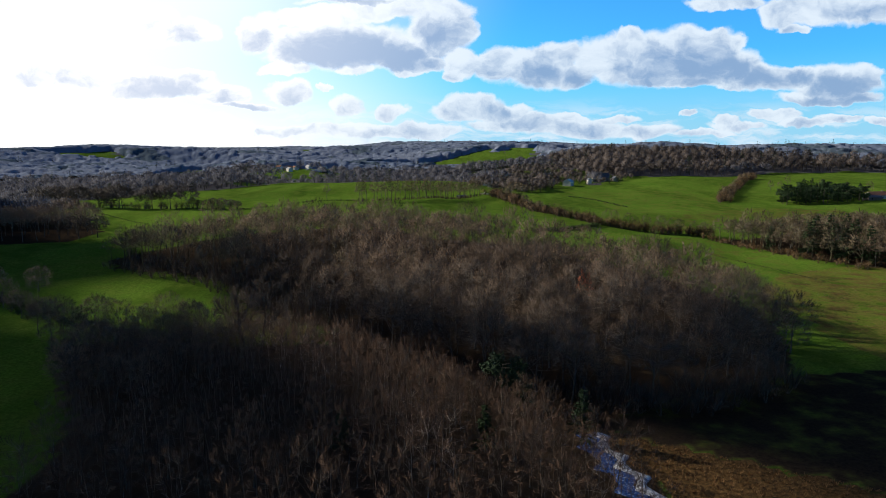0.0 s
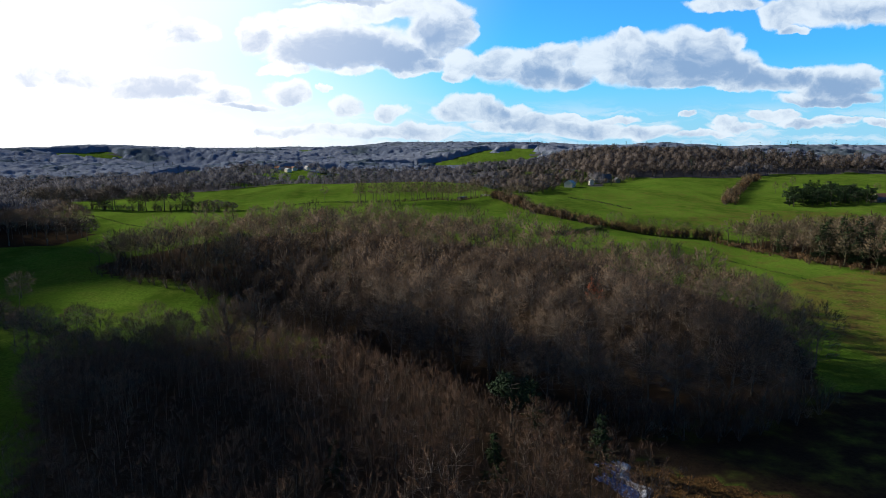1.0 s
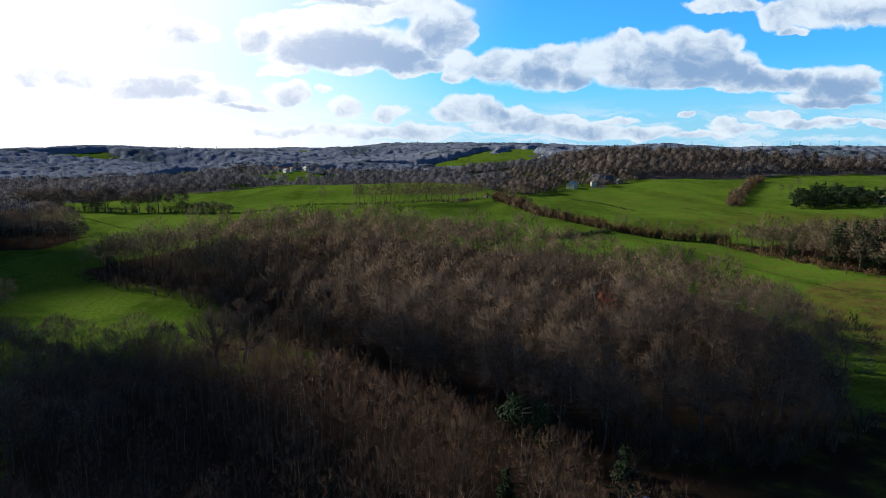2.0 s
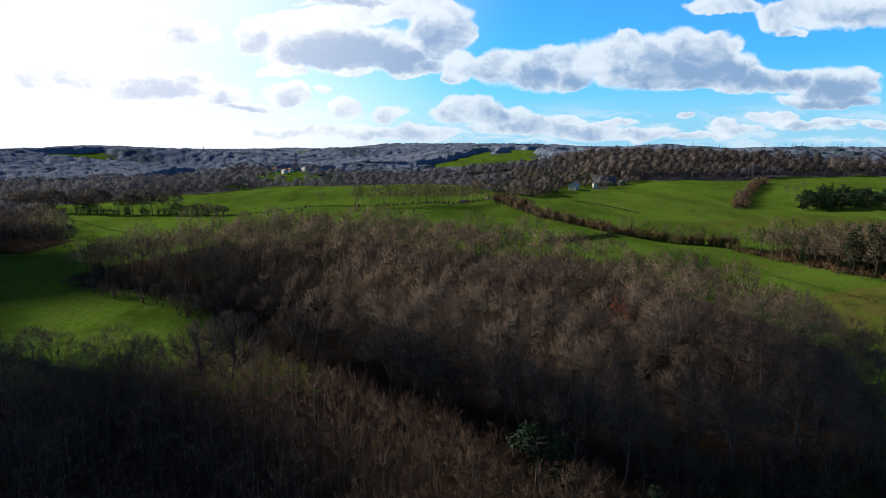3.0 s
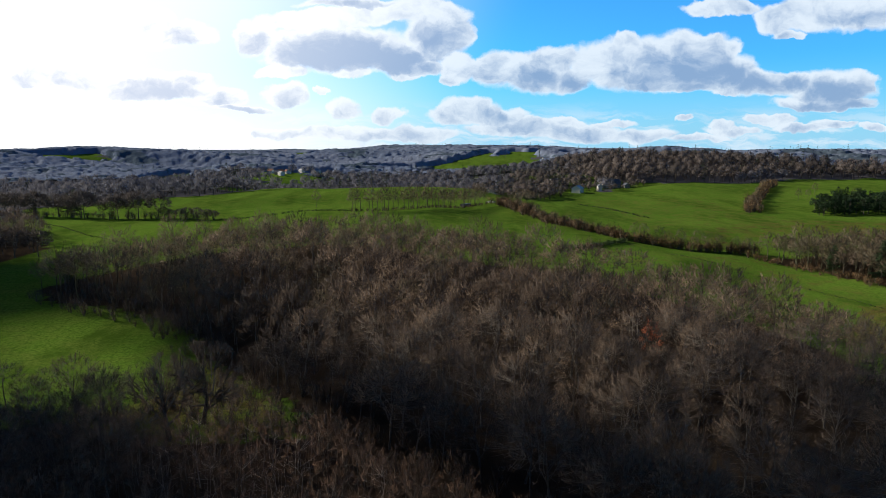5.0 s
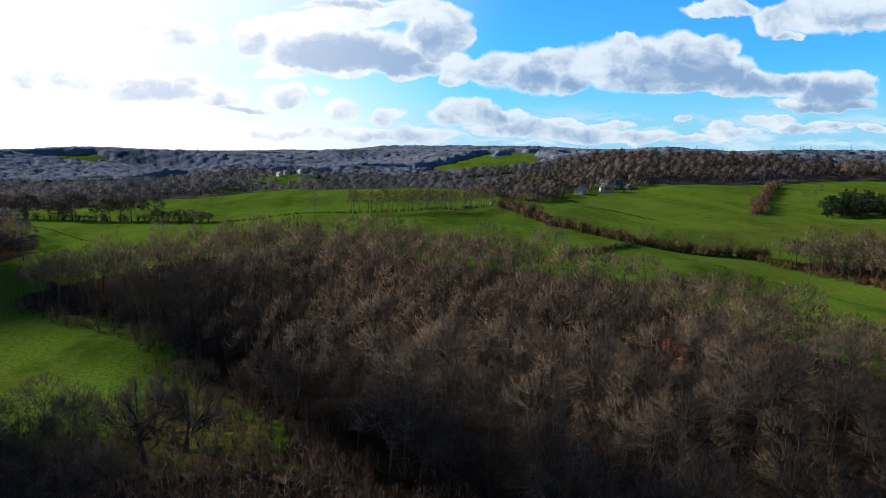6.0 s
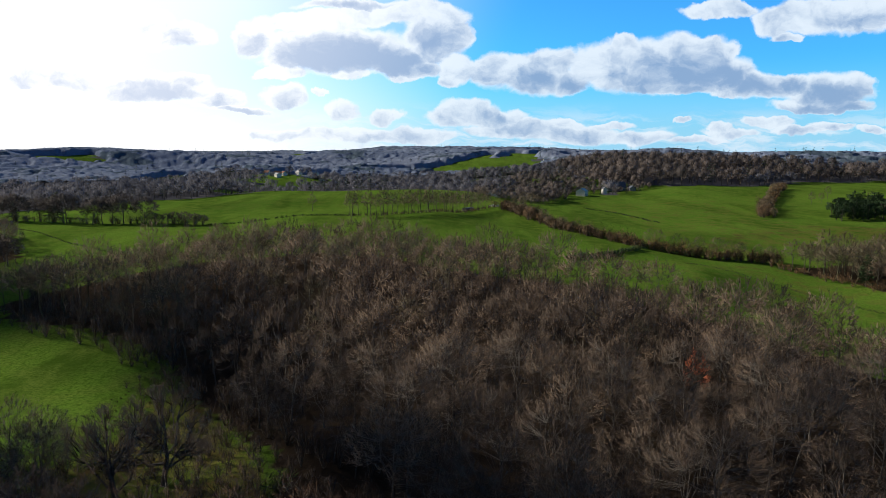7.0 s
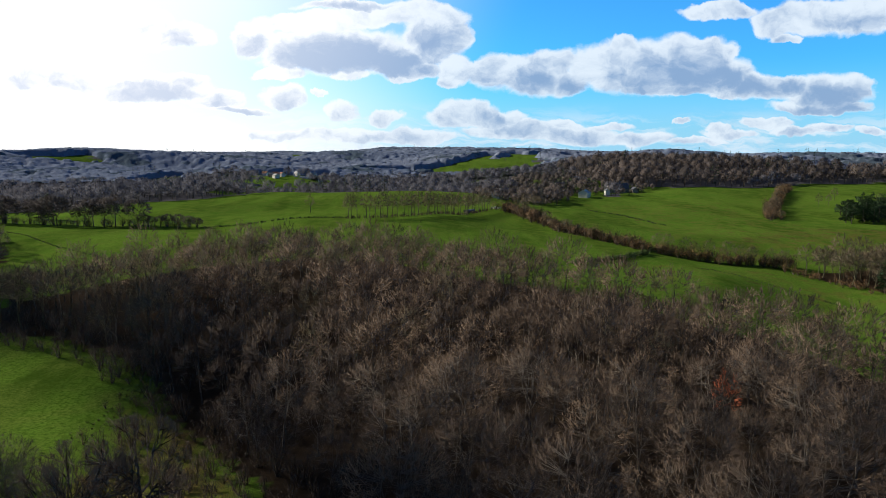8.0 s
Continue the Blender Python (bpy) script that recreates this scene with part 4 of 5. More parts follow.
def far_canopy():
    """The closed tops of the far woods: dome beside dome, each with its own height, over the wooded ground; widened
    with distance to fit the camera's view.
    """
    rng = np.random.default_rng(77)
    ang = np.arange(-0.8, 0.8, 0.0019)
    row = np.arange(math.log(CANOPY_FROM), math.log(4300), 0.005)
    ga, gl = np.meshgrid(ang, row)
    dist = np.exp(gl)
    x, y = dist * np.sin(ga), dist * np.cos(ga)
    cu, cv = ga / 0.0092 + 400, gl / 0.0125
    iu, iv = np.floor(cu).astype(int), np.floor(cv).astype(int)
    shift = rng.random((1000, 1000, 2)) * 0.8 + 0.1
    own = rng.random((1000, 1000))
    best, tall, tone = np.full(x.shape, 9.0), np.zeros(x.shape), np.zeros(x.shape)
    for du in (-1, 0, 1):
        for dv in (-1, 0, 1):
            p, q = (iu + du) % 1000, (iv + dv) % 1000
            r = np.hypot(cu - (iu + du) - shift[p, q, 0], cv - (iv + dv) - shift[p, q, 1])
            near = r < best
            best = np.where(near, r, best)
            tall = np.where(near, own[p, q], tall)
            tone = np.where(near, own[q, p], tone)
    trees = wooded(x, y)
    core = trees.copy()
    core[1:-1, 1:-1] &= trees[2:, 1:-1] & trees[:-2, 1:-1] & trees[1:-1, 2:] & trees[1:-1, :-2]
    z = (8.0 + 4.0 * tall) * (0.91 + 0.09 * np.sqrt(np.maximum(0, 1 - (best / 0.92) ** 2))) + rng.normal(size=x.shape) * 0.00016 * dist
    soft = core.astype(float)
    for _ in range(2):
        wide = np.pad(soft, 2, mode="edge")
        soft = sum(wide[2:-2, k:k + x.shape[1]] for k in range(5)) / 5
        soft = (np.pad(soft, 1, mode="edge")[:-2, 1:-1] + soft + np.pad(soft, 1, mode="edge")[2:, 1:-1]) / 3
    z = height(x, y) + np.where(core, z * np.clip(soft * 1.6 - 0.5, 0.12, 1), -0.6)
    ny, nx = x.shape
    i = (np.arange(ny - 1)[:, None] * nx + np.arange(nx - 1)[None, :]).ravel()
    f = np.stack([i, i + 1, i + 1 + nx, i + nx], 1)
    f = f[core.ravel()[f].any(1)]
    used = np.unique(f)
    new_index = np.zeros(nx * ny, int)
    new_index[used] = np.arange(len(used))
    v = np.stack([x.ravel(), y.ravel(), z.ravel()], 1)[used]
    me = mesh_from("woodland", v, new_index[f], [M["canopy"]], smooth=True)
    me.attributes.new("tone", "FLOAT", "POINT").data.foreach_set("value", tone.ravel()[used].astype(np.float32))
    tagged(new("woodland", me), "closed canopy of woods on the far hills, tinted blue-grey for haze", "woodland", kind="stuff")


far_canopy()
plant_woods()


def plant_lines():
    rng = random.Random(8)
    for x, y in along([(-53, 392), (-17, 420), (29, 491)], 3.0, 11):
        ROW[rng.randrange(4)].stand(x, y, rng.uniform(0.85, 1.1), rng.uniform(0, 360), "tall slim leafless tree in a field row", group="trees of the field row")
    for x, y in along([(-265, 410), (-200, 395), (-160, 388)], 8.0, 12, 2.0) + along([(-160, 388), (-122, 380)], 5.0, 48, 1.0):
        HEDGE_OAK[rng.randrange(3)].stand(x, y, rng.uniform(0.95, 1.3) if x < -155 else rng.uniform(0.35, 0.55), rng.uniform(0, 360), "round-crowned leafless hedgerow oak", group="hedgerow oaks")
    under = [(SHRUB[rng.randrange(3)], x, y, rng.uniform(0.9, 1.8), rng.uniform(0, 360)) for x, y in
             along([(-122, 238), (-100, 220), (-78, 206), (-56, 182), (-36, 162), (-14, 138), (8, 120), (22, 110), (40, 108), (64, 118), (75, 142), (72, 168)], 2.0, 31, 1.6)]
    gap = [(-52, 150), (-34, 132), (-18, 130), (0, 118), (12, 102), (24, 96), (30, 106), (10, 116), (-14, 136), (-38, 162), (-54, 176), (-58, 164)]
    bank_shrubs = [(-64, 146), (-44, 146), (-34, 160), (-56, 184), (-66, 182), (-62, 166)]
    skirt = [(22, 103), (42, 99), (66, 109), (68, 120), (42, 112), (24, 113)]
    under += [(SHRUB[rng.randrange(3)], x, y, rng.uniform(0.8, 1.8), rng.uniform(0, 360)) for x, y in scatter(skirt, 2.7, 62)]
    dell = [(-122, 220), (-98, 206), (-78, 196), (-66, 184), (-58, 196), (-84, 222), (-116, 234)]
    under += [(SHRUB[rng.randrange(3)], x, y, rng.uniform(0.7, 1.4), rng.uniform(0, 360)) for x, y in scatter(dell, 3.0, 57)]
    rough_bank = [(-66, 150), (-58, 134), (-40, 128), (-26, 134), (-32, 152), (-50, 160)]
    under += [(SHRUB[rng.randrange(3)], x, y, rng.uniform(0.35, 0.9), rng.uniform(0, 360)) for x, y in scatter(rough_bank, 2.8, 58)]
    under += [(SHRUB[rng.randrange(3)], x, y, rng.uniform(0.4, 1.0), rng.uniform(0, 360)) for x, y in scatter(bank_shrubs, 4.2, 47)]
    under += [(SHRUB[rng.randrange(3)], x, y, rng.uniform(0.6, 1.3), rng.uniform(0, 360)) for x, y in scatter(gap, 3.0, 41)]
    stuff("undergrowth", under, "tangled leafless undergrowth along the wood edge", "bushes")
    rim = [(BUSH[rng.randrange(4)] if rng.random() < 0.6 else BRAMBLE[rng.randrange(2)], x, y, rng.uniform(0.6, 1.3), rng.uniform(0, 360)) for x, y in
           along([(-132, 180), (-118, 170), (-106, 160), (-91, 152), (-72, 142), (-58, 142), (-50, 150)], 1.3, 32, 2.0)]
    stuff("hedgerow", rim, "low dark hedge round the sunlit meadow", "hedge")
    bank = [(BRAMBLE[rng.randrange(2)], x, y, rng.uniform(0.3, 0.6), rng.uniform(0, 360)) for x, y in
            along([(-124, 380), (-90, 388), (-53, 393)], 1.0, 34, 0.5) + along([(106, 545), (118, 508), (132, 452)], 1.6, 36, 0.6)]
    bank += [(BRAMBLE[rng.randrange(2)], x, y, rng.uniform(0.6, 1.1), rng.uniform(0, 360)) for x, y in along([(43, 304), (56, 311), (70, 325), (84, 340)], 1.0, 35, 0.8)]
    bank += [(BRAMBLE[rng.randrange(2)], x, y, rng.uniform(0.12, 0.28), rng.uniform(0, 360)) for x, y in
             along([(-202, 359), (-187, 349), (-160, 325), (-129, 301)], 0.9, 44, 0.3) + along([(92, 309), (99, 310), (115, 290), (127, 271), (134, 247), (138, 225)], 0.8, 45, 0.4)]
    bank += [(BUSH[rng.randrange(4)], x, y, rng.uniform(0.4, 0.9), rng.uniform(0, 360)) for x, y in along([(-53, 392), (-17, 420), (29, 491)], 1.3, 64, 1.0)]
    stuff("hedgerow", bank, "low bramble bank between the pastures", "hedge")
    fern = [(BUSH[rng.randrange(4)], x, y, rng.uniform(0.4, 1.2), rng.uniform(0, 360)) for x, y in scatter(COPSE, 4.5, 42).tolist() + along([(136, 322), (148, 300), (156, 270), (172, 248)], 0.9, 37, 2.5)]
    stuff("bracken", fern, "russet dead bracken along the copse edge", "bracken")
    for x, y in along([(43, 486), (62, 391)], 5, 60, 1.5) + along([(44, 492), (70, 560), (104, 636)], 6, 61, 4.0):
        COPPICE[rng.randrange(4)].stand(x, y, rng.uniform(0.4, 0.7), rng.uniform(0, 360), "small leafless tree growing out of the hedge", group="hedge trees")
    for x, y in along([(88, 347), (112, 335)], 5, 38) + along([(112, 335), (140, 329)], 3.8, 39):
        OLIVE[rng.randrange(5)].stand(x, y, rng.uniform(0.5, 0.78), rng.uniform(0, 360), "small leafless tree standing in the hedge", group="hedge trees")
    hedge = [(BUSH[rng.randrange(4)], x, y, rng.uniform(1.2, 2.0) + 1.6 * max(0, noise.noise(Vector((x / 9, y / 9, 1.0)))), rng.uniform(0, 360)) for x, y in along([(38, 492), (62, 391), (84, 350), (108, 336), (142, 330)], 0.7, 13, 1.8)]
    stuff("hedgerow", hedge, "russet leafless hedge between two pastures", "hedge")
    h3 = [(SHRUB[rng.randrange(3)], x, y, rng.uniform(1.0, 2.0), rng.uniform(0, 360)) for x, y in along([(-268, 411), (-200, 396), (-124, 381)], 2.2, 49, 1.5)]
    stuff("hedgerow", h3, "dark leafless hedge under the hedgerow oaks", "hedge")
    h2 = [(BUSH[rng.randrange(4)], x, y, rng.uniform(1.5, 2.8), rng.uniform(0, 360)) for x, y in along([(213, 484), (245, 545), (280, 602), (335, 692)], 1.5, 14, 2.2)]
    for x, y in along([(215, 488), (245, 545), (280, 602), (335, 692)], 8, 63, 2.0):
        COPPICE[rng.randrange(4)].stand(x, y, rng.uniform(0.4, 0.75), rng.uniform(0, 360), "small leafless tree growing out of the hedge", group="hedge trees")
    stuff("hedgerow", h2, "russet bushy hedge across the pasture", "hedge")
    for x, y in scatter([(246, 458), (290, 462), (322, 476), (326, 512), (310, 522), (262, 492)], 6.5, 43):
        (PINE if rng.random() < 0.55 else SPRUCE)[rng.randrange(3)].stand(x, y, rng.uniform(0.9, 1.3), rng.uniform(0, 360), "broad dark green pine beside the pasture", group="pines of the clump")
    RUSSET.stand(38, 163, 0.9, 20, "small russet-leaved tree among bare oaks")
    for x, y, sz in [(-26, 138, 1.3), (-30, 134, 1.0), (-44, 142, 0.8), (-52, 138, 0.7)]:
        BRAMBLE[rng.randrange(2)].stand(x, y, sz, rng.uniform(0, 360), "low green gorse bush on the rough bank", "bush", "bank bushes")
    ROW[0].stand(-85, 462, 0.85, 40, "lone slim leafless tree in the pasture")
    BIG[0].stand(-43.5, 132.5, 0.95, 0, "large leafless oak with spreading black limbs")
    BIG[2].stand(-41, 139, 0.95, 130, "leafless oak leaning over the rough bank")
    for x, y, s in [(-56, 128, 0.7), (-62, 122, 0.75), (-67, 130, 0.6), (-74, 126, 0.65), (-60, 138, 0.55), (-82, 136, 0.6), (-95, 148, 0.6), (-107, 156, 0.65), (-120, 168, 0.7), (-118, 180, 0.6), (-124, 190, 0.7), (-132, 182, 0.8), (-140, 192, 0.75), (-130, 172, 0.7)]:
        OAK[rng.randrange(8)].stand(x, y, s, rng.uniform(0, 360), "small leafless tree beside the sunlit meadow", group="trees round the meadow")
    PINE[0].stand(10, 102, 1.02, 0, "broad dark green pine at the thicket edge")
    for x, y, s in [(-152, 276, 0.8), (-158, 272, 0.85), (-116, 236, 0.85)]:
        HEDGE_OAK[1].stand(x, y, s, 50, "round leafless oak at the field edge")


plant_lines()


# ---------------------------------------------------------------- unseen clouds added between the sun and the near ground to shade it
def cumulus(x, y, rx, ry, seed, turn=0):
    """A heaped cloud, added out of view so that its shadow falls round the plan point (x, y)."""
    rng = np.random.default_rng(seed)
    bm = bmesh.new()
    bmesh.ops.create_icosphere(bm, subdivisions=5, radius=1.0)
    for v in bm.verts:
        c = v.co
        k = 1 + 0.30 * noise.fractal(c * 1.6 + Vector((seed, 0, 0)), 0.9, 2.1, 5)
        v.co = Vector((c.x * rx * k, c.y * ry * k, (c.z if c.z > 0 else c.z * 0.35) * 0.16 * (rx + ry) * 0.5 * k))
    me = bpy.data.meshes.new("cloud")
    bm.to_mesh(me)
    bm.free()
    me.materials.append(M["cloud"])
    ob = tagged(new("cloud", me), "unseen heaped cloud added to shade the near ground", "cloud", "cumulus clouds", "structure")
    ob.matrix_basis = Matrix.Translation(Vector((x, y, 0)) + SUN_DIR * 1600) @ pose(0, 0, 0, 0, 0, turn)


# each is set over a patch to darken; the narrow one replaces tree shade
for args in ((-84, 104, 62, 40, 1), (-170, 221, 80, 42, 2), (-26, 67, 44, 40, 3), (118, 100, 56, 42, 4), (92, 66, 42, 26, 10), (62, 97, 34, 15, 9), (-40, 190, 25, 22, 5), (-215, 290, 50, 40, 6), (-150, 170, 46, 46, 7), (8, 128, 52, 10, 8, -40)):
    cumulus(*args)


# ---------------------------------------------------------------- buildings
def box(bm, x0, x1, y0, y1, z0, z1):
    v = [bm.verts.new(c) for c in ((x0, y0, z0), (x1, y0, z0), (x1, y1, z0), (x0, y1, z0), (x0, y0, z1), (x1, y0, z1), (x1, y1, z1), (x0, y1, z1))]
    for f in ((0, 3, 2, 1), (4, 5, 6, 7), (0, 1, 5, 4), (1, 2, 6, 5), (2, 3, 7, 6), (3, 0, 4, 7)):
        bm.faces.new([v[i] for i in f])


def part(name, bm, mat, parent, label=""):
    me = bpy.data.meshes.new(name)
    bm.to_mesh(me)
    bm.free()
    me.materials.append(M[mat])
    ob = new(name, me)
    ob.parent = parent
    return tagged(ob, label)


def house(x, y, turn, wide, deep, tall, rise, wall, roof, label, chimney=True, windows=3, name="house"):
    """A gabled house, ridge along its width: walls, two-pitch roof, chimney, door and windows."""
    root = new(name)
    root.matrix_basis = pose(x, y, ground_z(x, y) - 0.2, 0, 0, turn)
    tagged(root, label, "house" if name == "house" else "barn")
    w, d = wide / 2, deep / 2
    bm = bmesh.new()
    ring = [(-d, 0), (d, 0), (d, tall), (0, tall + rise), (-d, tall)]
    a = [bm.verts.new((-w, p, q)) for p, q in ring]
    b = [bm.verts.new((w, p, q)) for p, q in ring]
    bm.faces.new(a[::-1]), bm.faces.new(b)
    for i in range(5):
        j = (i + 1) % 5
        bm.faces.new((a[i], a[j], b[j], b[i]))
    part("wall", bm, wall, root)
    bm = bmesh.new()
    e, th = 0.35, 0.22
    slope = rise / d
    prof = [(-d - e, tall - e * slope), (0, tall + rise), (d + e, tall - e * slope)]
    prof = [(p, q + 0.03) for p, q in prof] + [(p, q + th) for p, q in prof[::-1]]
    a = [bm.verts.new((-w - e, p, q)) for p, q in prof]
    b = [bm.verts.new((w + e, p, q)) for p, q in prof]
    for i in range(6):
        j = (i + 1) % 6
        bm.faces.new((a[i], b[i], b[j], a[j]))
    for r in (a, b):
        bm.faces.new((r[0], r[1], r[4], r[5])), bm.faces.new((r[1], r[2], r[3], r[4]))
    bmesh.ops.recalc_face_normals(bm, faces=bm.faces)
    top = part("roof", bm, roof, root)
    if chimney:
        bm = bmesh.new()
        box(bm, w * 0.6, w * 0.6 + 0.7, -0.35, 0.35, tall + rise * 0.6, tall + rise + 0.9)
        part("chimney", bm, "stone", top)
    for side in (-1, 1):
        for i in range(windows):
            cx = -w + wide * (i + 0.5) / windows
            low, high, hw = (0.1, 2.3, 0.55) if i == windows // 2 else (1.0, 2.3, 0.5)
            bm = bmesh.new()
            y0, y1 = sorted((side * d, side * (d + 0.05)))
            box(bm, cx - hw, cx + hw, y0, y1, low, high)
            part("door" if i == windows // 2 else "window", bm, "wood" if i == windows // 2 else "glass", root)
    return root


house(130, 659, 62, 12, 8.5, 4.6, 2.6, "plaster", "pale_roof", "cream rendered farmhouse with a pale weathered roof", chimney=False)
house(174, 706, 8, 20, 10, 4.2, 5.0, "stone", "slate", "long dark stone barn with a slate roof", chimney=False, name="barn")
house(189, 700, 98, 7, 6, 3.0, 2.2, "stone", "slate", "low stone lean-to shed beside the barn", chimney=False, windows=1, name="barn")
house(157, 682, 95, 5, 4, 4.8, 1.6, "plaster", "slate", "narrow white outhouse beside the farm track", chimney=False, windows=1)
house(119, 722, 15, 10, 7, 6.0, 3.0, "plaster", "slate", "tall white village house among bare trees")
house(126, 706, 80, 9, 6.5, 5.0, 2.8, "stone", "tile", "stone house with a brown tile roof")
house(148, 760, 5, 13, 7, 4.5, 2.2, "stone", "pale_roof", "stone house with a pale sheet roof", windows=4)
house(76, 602, 35, 7, 5, 2.8, 2.0, "plaster", "slate", "small garden cottage with a slate roof", windows=2)
house(43, 606, 70, 8, 7, 5.0, 3.0, "plaster", "tile", "white gabled house behind the tree row")
house(110, 690, 20, 8, 6, 4.0, 2.5, "stone", "tile", "small stone cottage in the hamlet")
house(342, 500, 10, 16, 9, 3.2, 2.6, "plaster", "tile", "low house with an orange tile roof by the pines", windows=4)
house(330, 486, 5, 11, 6, 2.6, 1.2, "wood", "slate", "low timber shed with a blue-grey roof", chimney=False, windows=2, name="barn")


def village():
    rng = random.Random(21)
    for i in range(26):
        x, y = rng.uniform(-330, -150), rng.uniform(950, 1150)
        house(x, y, rng.uniform(0, 180), rng.uniform(7, 10), rng.uniform(5, 7), rng.uniform(3, 4.5), rng.uniform(2, 2.8), "plaster" if rng.random() < 0.75 else "stone",
              ("slate", "tile", "pale_roof")[i % 3], "distant village house with pale rendered walls", windows=2)
    for i in range(8):
        x, y = rng.uniform(200, 330), rng.uniform(1180, 1350)
        house(x, y, rng.uniform(0, 180), 11, 8, 5, 3, "plaster", rng.choice(["slate", "pale_roof"]), "distant white house among the far woods", windows=2)


village()


def hamlet_trees():
    rng = random.Random(22)
    grove = []
    for x, y in scatter([(60, 590), (90, 580), (105, 640), (125, 690), (160, 730), (210, 720), (200, 780), (90, 790), (30, 720), (30, 630)], 6.2, 40):
        near_house = min(math.hypot(x - hx, y - hy) for hx, hy in ((130, 659), (174, 706), (119, 722), (126, 706), (76, 602), (43, 606), (157, 682)))
        if near_house < 9 or (y < 655 and x > 108):
            continue
        k = rng.random()
        kind = FAR_SPRUCE[rng.randrange(2)] if k < 0.14 else MID[rng.randrange(5)]
        grove.append((kind, x, y, rng.uniform(0.5, 1.05), rng.uniform(0, 360)))
    for x, y in scatter([(36, 548), (72, 560), (104, 600), (114, 650), (60, 670), (30, 610)], 6.5, 46):
        if min(math.hypot(x - 76, y - 602), math.hypot(x - 43, y - 606)) > 6:
            kind = MID[rng.randrange(5)] if rng.random() < 0.8 else FAR_SPRUCE[rng.randrange(2)]
            grove.append((kind, x, y, rng.uniform(0.4, 0.75), rng.uniform(0, 360)))
    for x, y in scatter([(108, 664), (150, 668), (190, 686), (218, 712), (160, 738), (120, 704)], 6.0, 56):
        if min(math.hypot(x - hx, y - hy) for hx, hy in ((130, 659), (174, 706), (119, 722), (126, 706), (110, 690), (157, 682))) > 7.5:
            kind = MID[rng.randrange(5)] if rng.random() < 0.7 else FAR_SPRUCE[rng.randrange(2)]
            grove.append((kind, x, y, rng.uniform(0.35, 0.7), rng.uniform(0, 360)))
    grove.sort(key=lambda p: p[2])
    for k, x, y, s, a in grove[:90]:
        k.stand(x, y, s, a, "leafless garden tree at the hamlet edge", group="garden trees of the hamlet")
    stuff("woodland", grove[90:], "dark trees and conifers round the hamlet houses", "woodland")
    for x, y, s in [(289, 560, 0.8), (300, 565, 0.7), (320, 590, 0.8), (322, 540, 0.9), (338, 530, 0.8), (350, 520, 0.9)]:
        ROW[rng.randrange(4)].stand(x, y, s, rng.uniform(0, 360), "leafless tree by the upper field", group="upper field trees")
    for x, y, s in [(168, 262, 1.2), (175, 256, 1.35), (182, 251, 1.25), (188, 255, 1.4), (160, 274, 1.3), (165, 278, 1.45), (169, 270, 1.25), (174, 282, 1.4), (180, 274, 1.3), (152, 290, 1.0), (186, 290, 1.3)]:
        SPRUCE[rng.randrange(3)].stand(x, y, s, rng.uniform(0, 360), "dark green conifer in the copse", group="conifers of the copse")
    for x, y, s in [(21, 90, 0.7), (6, 85, 0.6), (-14, 82, 0.5), (72, 152, 0.8), (14, 104, 0.7)]:
        SPRUCE[rng.randrange(3)].stand(x, y, s, rng.uniform(0, 360), "small dark spruce at the wood edge", group="small spruces")
    for x, y, s in [(-223, 425, 1.25), (-230, 430, 1.0), (-250, 428, 0.9)]:
        SPRUCE[rng.randrange(3)].stand(x, y, s, rng.uniform(0, 360), "tall dark conifer behind the hedgerow oaks", group="tall conifers")


hamlet_trees()


# ---------------------------------------------------------------- rough pasture, stream and frost
def tuft(seed, tall, blades):
    """A rush tussock of stiff blades."""
    rng = np.random.default_rng(seed)
    core, leaf = Soup(), Soup()
    core.tube([(0, 0, -0.1), (0, 0, 0.08)], [0.05, 0.02], 3)
    base = rng.normal(size=(blades, 3)) * np.array([0.10, 0.10, 0.0])
    tip = base * 3.0 + rng.normal(size=(blades, 3)) * np.array([0.12, 0.12, 0.05]) + np.array([0, 0, tall]) * rng.uniform(0.6, 1.0, (blades, 1))
    leaf.slivers(base, tip, np.full(blades, 0.10), rng)
    return core.arrays(), leaf.arrays()


TUFT = [Kind("tussock", tuft(200 + i, 0.55, 16), "rush", "rush", 0.3) for i in range(3)]
STRAW = [Kind("stubble", tuft(210 + i, 0.45, 9), "straw", "straw", 0.2) for i in range(2)]


def rough_ground():
    rng = random.Random(51)
    spots = [(x, y) for x, y in scatter(PASTURE, 2.3, 52) if noise.noise(Vector((x / 14, y / 14, 2.0))) > -0.05]
    spots += [(x, y) for x, y in scatter(DAMP, 4.0, 53) if noise.noise(Vector((x / 14, y / 14, 6.0))) > 0.0]
    spots += [(x, y) for x, y in scatter([(-66, 150), (-54, 150), (-48, 166), (-58, 186), (-70, 200), (-64, 180)], 1.6, 54)]
    stuff("tussocks", [(TUFT[rng.randrange(3)], x, y, rng.uniform(0.3, 0.8), rng.uniform(0, 360)) for x, y in spots], "straw-coloured rush tussocks in wet pasture", "grass")
    straw = [(STRAW[rng.randrange(2)], x, y, rng.uniform(0.7, 1.4), rng.uniform(0, 360)) for x, y in scatter(STUBBLE, 0.85, 55)]
    stuff("stubble", straw, "russet bracken stubble beside the stream", "grass")


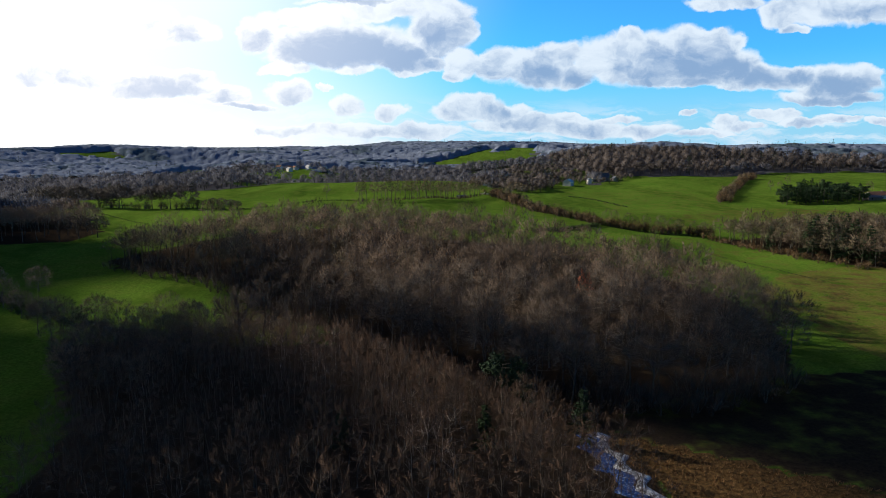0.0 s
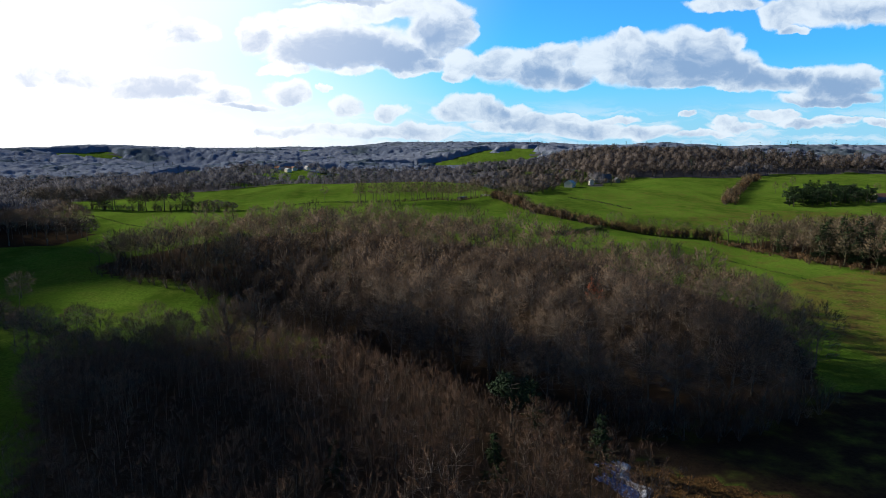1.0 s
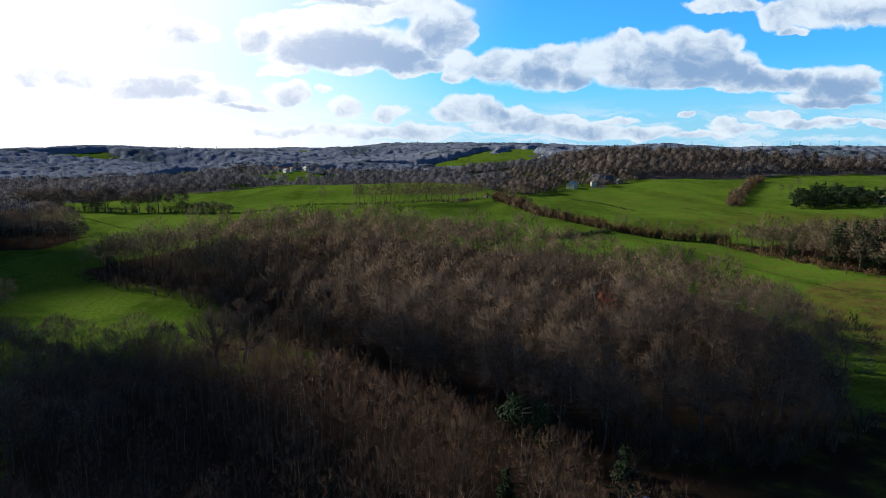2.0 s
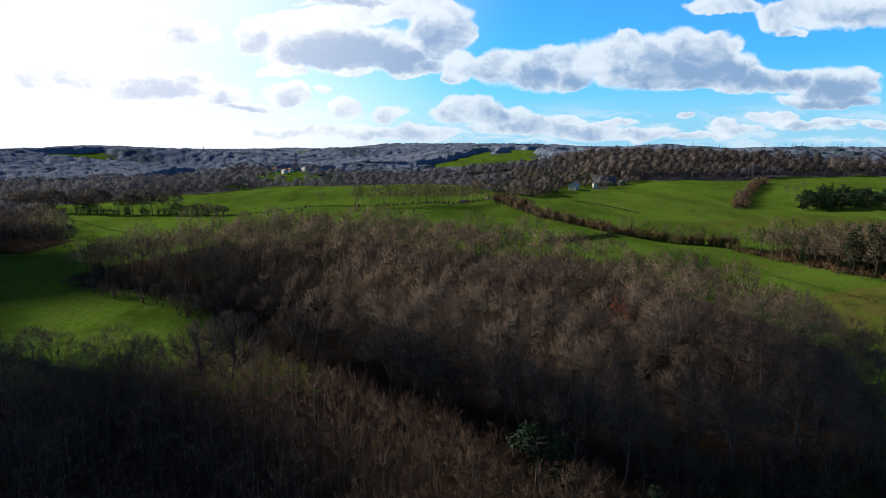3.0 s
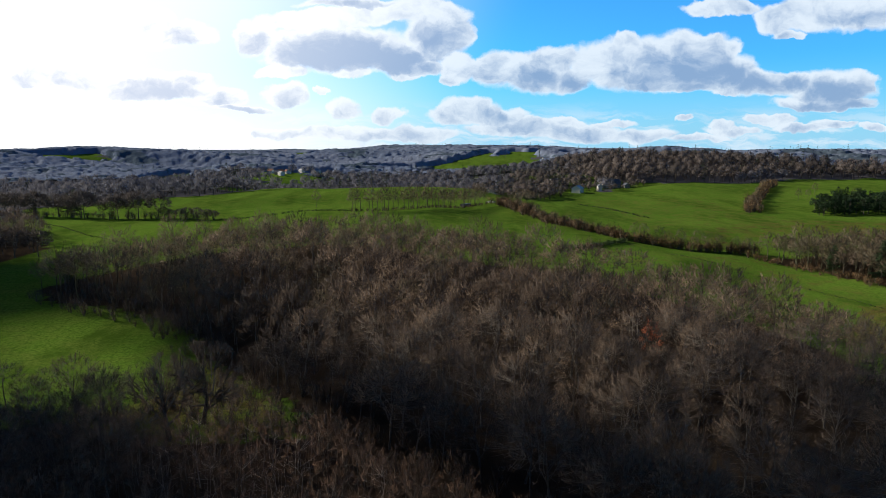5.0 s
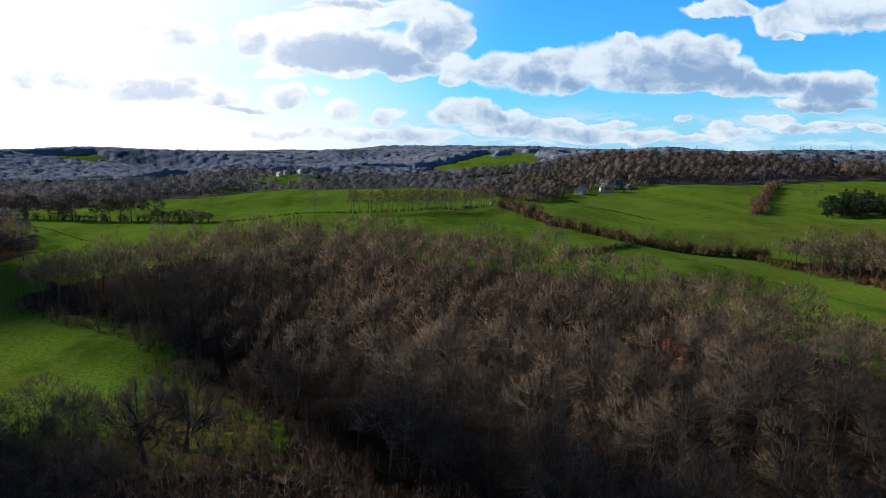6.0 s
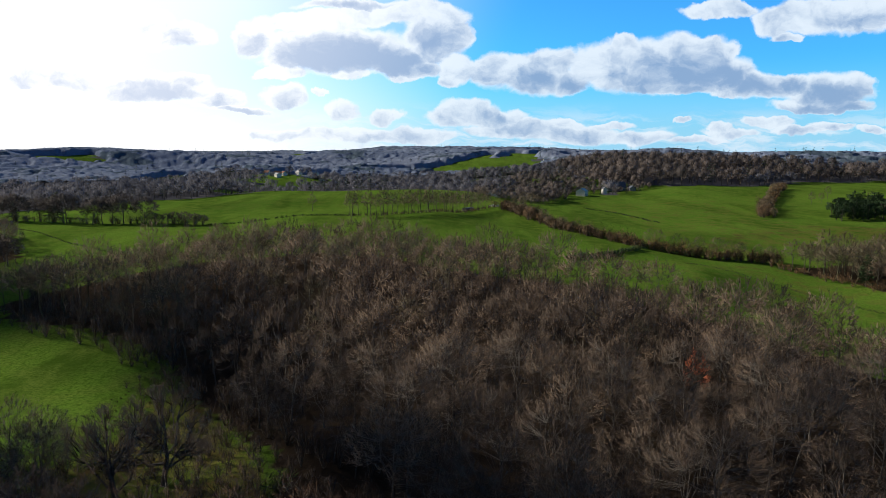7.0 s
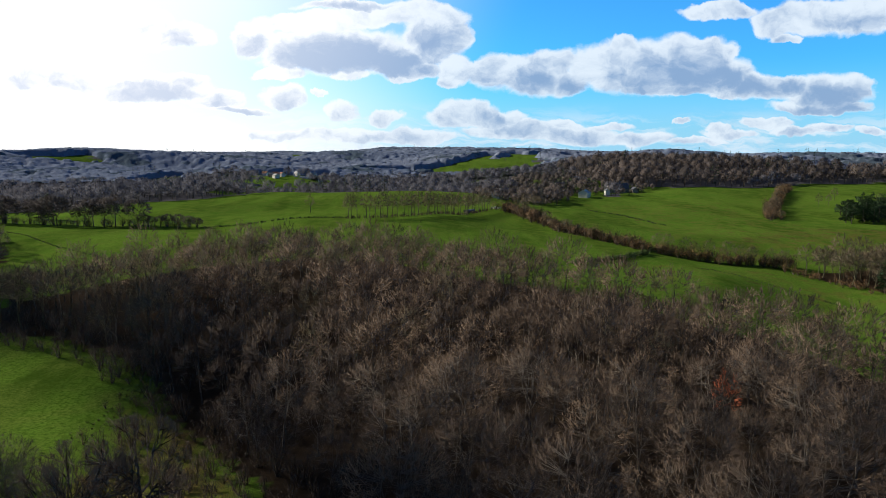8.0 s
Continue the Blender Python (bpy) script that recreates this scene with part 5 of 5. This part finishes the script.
def ribbon(line, half, lift, steps=90):
    """Points of a winding strip along a plan line, draped on the ground."""
    pts = [Vector((x, y, 0)) for x, y in line]
    out = []
    for i in range(steps + 1):
        u = i / steps * (len(pts) - 1)
        k = min(int(u), len(pts) - 2)
        p = pts[k].lerp(pts[k + 1], u - k)
        d = (pts[k + 1] - pts[k]).normalized()
        n = Vector((-d.y, d.x, 0))
        w = half * (1 + 0.3 * math.sin(i * 1.3))
        q = p + n * (0.8 * math.sin(i * 0.7))
        out.append([q + n * (w * j / 3) for j in range(-3, 4)])
    return out


def strip(name, rows, bulge, mat, label, category, kind):
    bm = bmesh.new()
    grid = []
    for row in rows:
        line = []
        for j, p in enumerate(row):
            z = ground_z(p.x, p.y) + bulge(abs(j - 3) / 3) + 0.05 * noise.noise(p * 1.3)
            line.append(bm.verts.new((p.x, p.y, z)))
        grid.append(line)
    for a, b in zip(grid, grid[1:]):
        for i in range(6):
            bm.faces.new((a[i], a[i + 1], b[i + 1], b[i])).smooth = True
    me = bpy.data.meshes.new(name)
    bm.to_mesh(me)
    bm.free()
    me.materials.append(M[mat])
    tagged(new(name, me), label, category, kind=kind)


rough_ground()
BECK = [(21.5, 93), (22.0, 86), (23.0, 80), (24.0, 74), (27, 64), (31, 50), (34, 30), (36, 8), (33, -16), (36, -40), (40, -70)]
strip("water", ribbon([(x + 0.6, y) for x, y in BECK], 1.5, 0.0), lambda e: 0.10, "water", "narrow blue stream along the thicket", "stream", "structure")
strip("frosty_bank", ribbon([(x + 2.4 + 0.02 * min(20, 93 - y), y + 0.4) for x, y in BECK], 1.0, 0.0), lambda e: 0.34 - 0.30 * e * e, "frost", "frost-whitened grassy stream bank", "bank", "structure")


# ---------------------------------------------------------------- farm clutter at the end of the tree row
def bale(x, y, turn, wrap, label):
    """A round bale on its side, wrapped, with slightly rounded rims."""
    root = new("hay_bale")
    root.matrix_basis = pose(x, y, ground_z(x, y) + 0.62, 0, 90, turn)
    tagged(root, label, "hay bale", "bales by the tree row")
    bm = bmesh.new()
    rings = []
    for zz, rr in ((-0.62, 0.5), (-0.6, 0.62), (-0.5, 0.66), (0.5, 0.66), (0.6, 0.62), (0.62, 0.5)):
        rings.append([bm.verts.new((rr * math.cos(a * math.tau / 16), rr * math.sin(a * math.tau / 16), zz)) for a in range(16)])
    for a, b in zip(rings, rings[1:]):
        for i in range(16):
            bm.faces.new((a[i], a[(i + 1) % 16], b[(i + 1) % 16], b[i]))
    bm.faces.new(rings[0][::-1]), bm.faces.new(rings[-1])
    part("wrapping", bm, wrap, root)


for i, (x, y) in enumerate([(30, 497), (32, 498.5), (34.5, 497.5), (36, 500), (33, 501)]):
    bale(x, y, 25 * i, "pale_roof", "round hay bale in pale plastic wrap")


def stack(x, y):
    """A long low stack under a blue-grey sheet."""
    root = new("covered_stack")
    root.matrix_basis = pose(x, y, ground_z(x, y), 0, 0, 55)
    tagged(root, "low log stack under a blue-grey sheet", "stack")
    bm = bmesh.new()
    box(bm, -5, 5, -1.2, 1.2, -0.2, 1.5)
    part("logs", bm, "wood", root)
    bm = bmesh.new()
    rows = []
    for i in range(13):
        px = -5.3 + 10.6 * i / 12
        sag = 0.08 * math.sin(i * 2.1)
        rows.append([bm.verts.new((px, py, pz + sag)) for py, pz in ((-1.35, 0.9), (-1.3, 1.52), (0, 1.8), (1.3, 1.52), (1.35, 0.9))])
    for a, b in zip(rows, rows[1:]):
        for i in range(4):
            bm.faces.new((a[i], b[i], b[i + 1], a[i + 1]))
    part("sheet", bm, "slate", root, "blue-grey plastic sheet")


stack(14, 478)
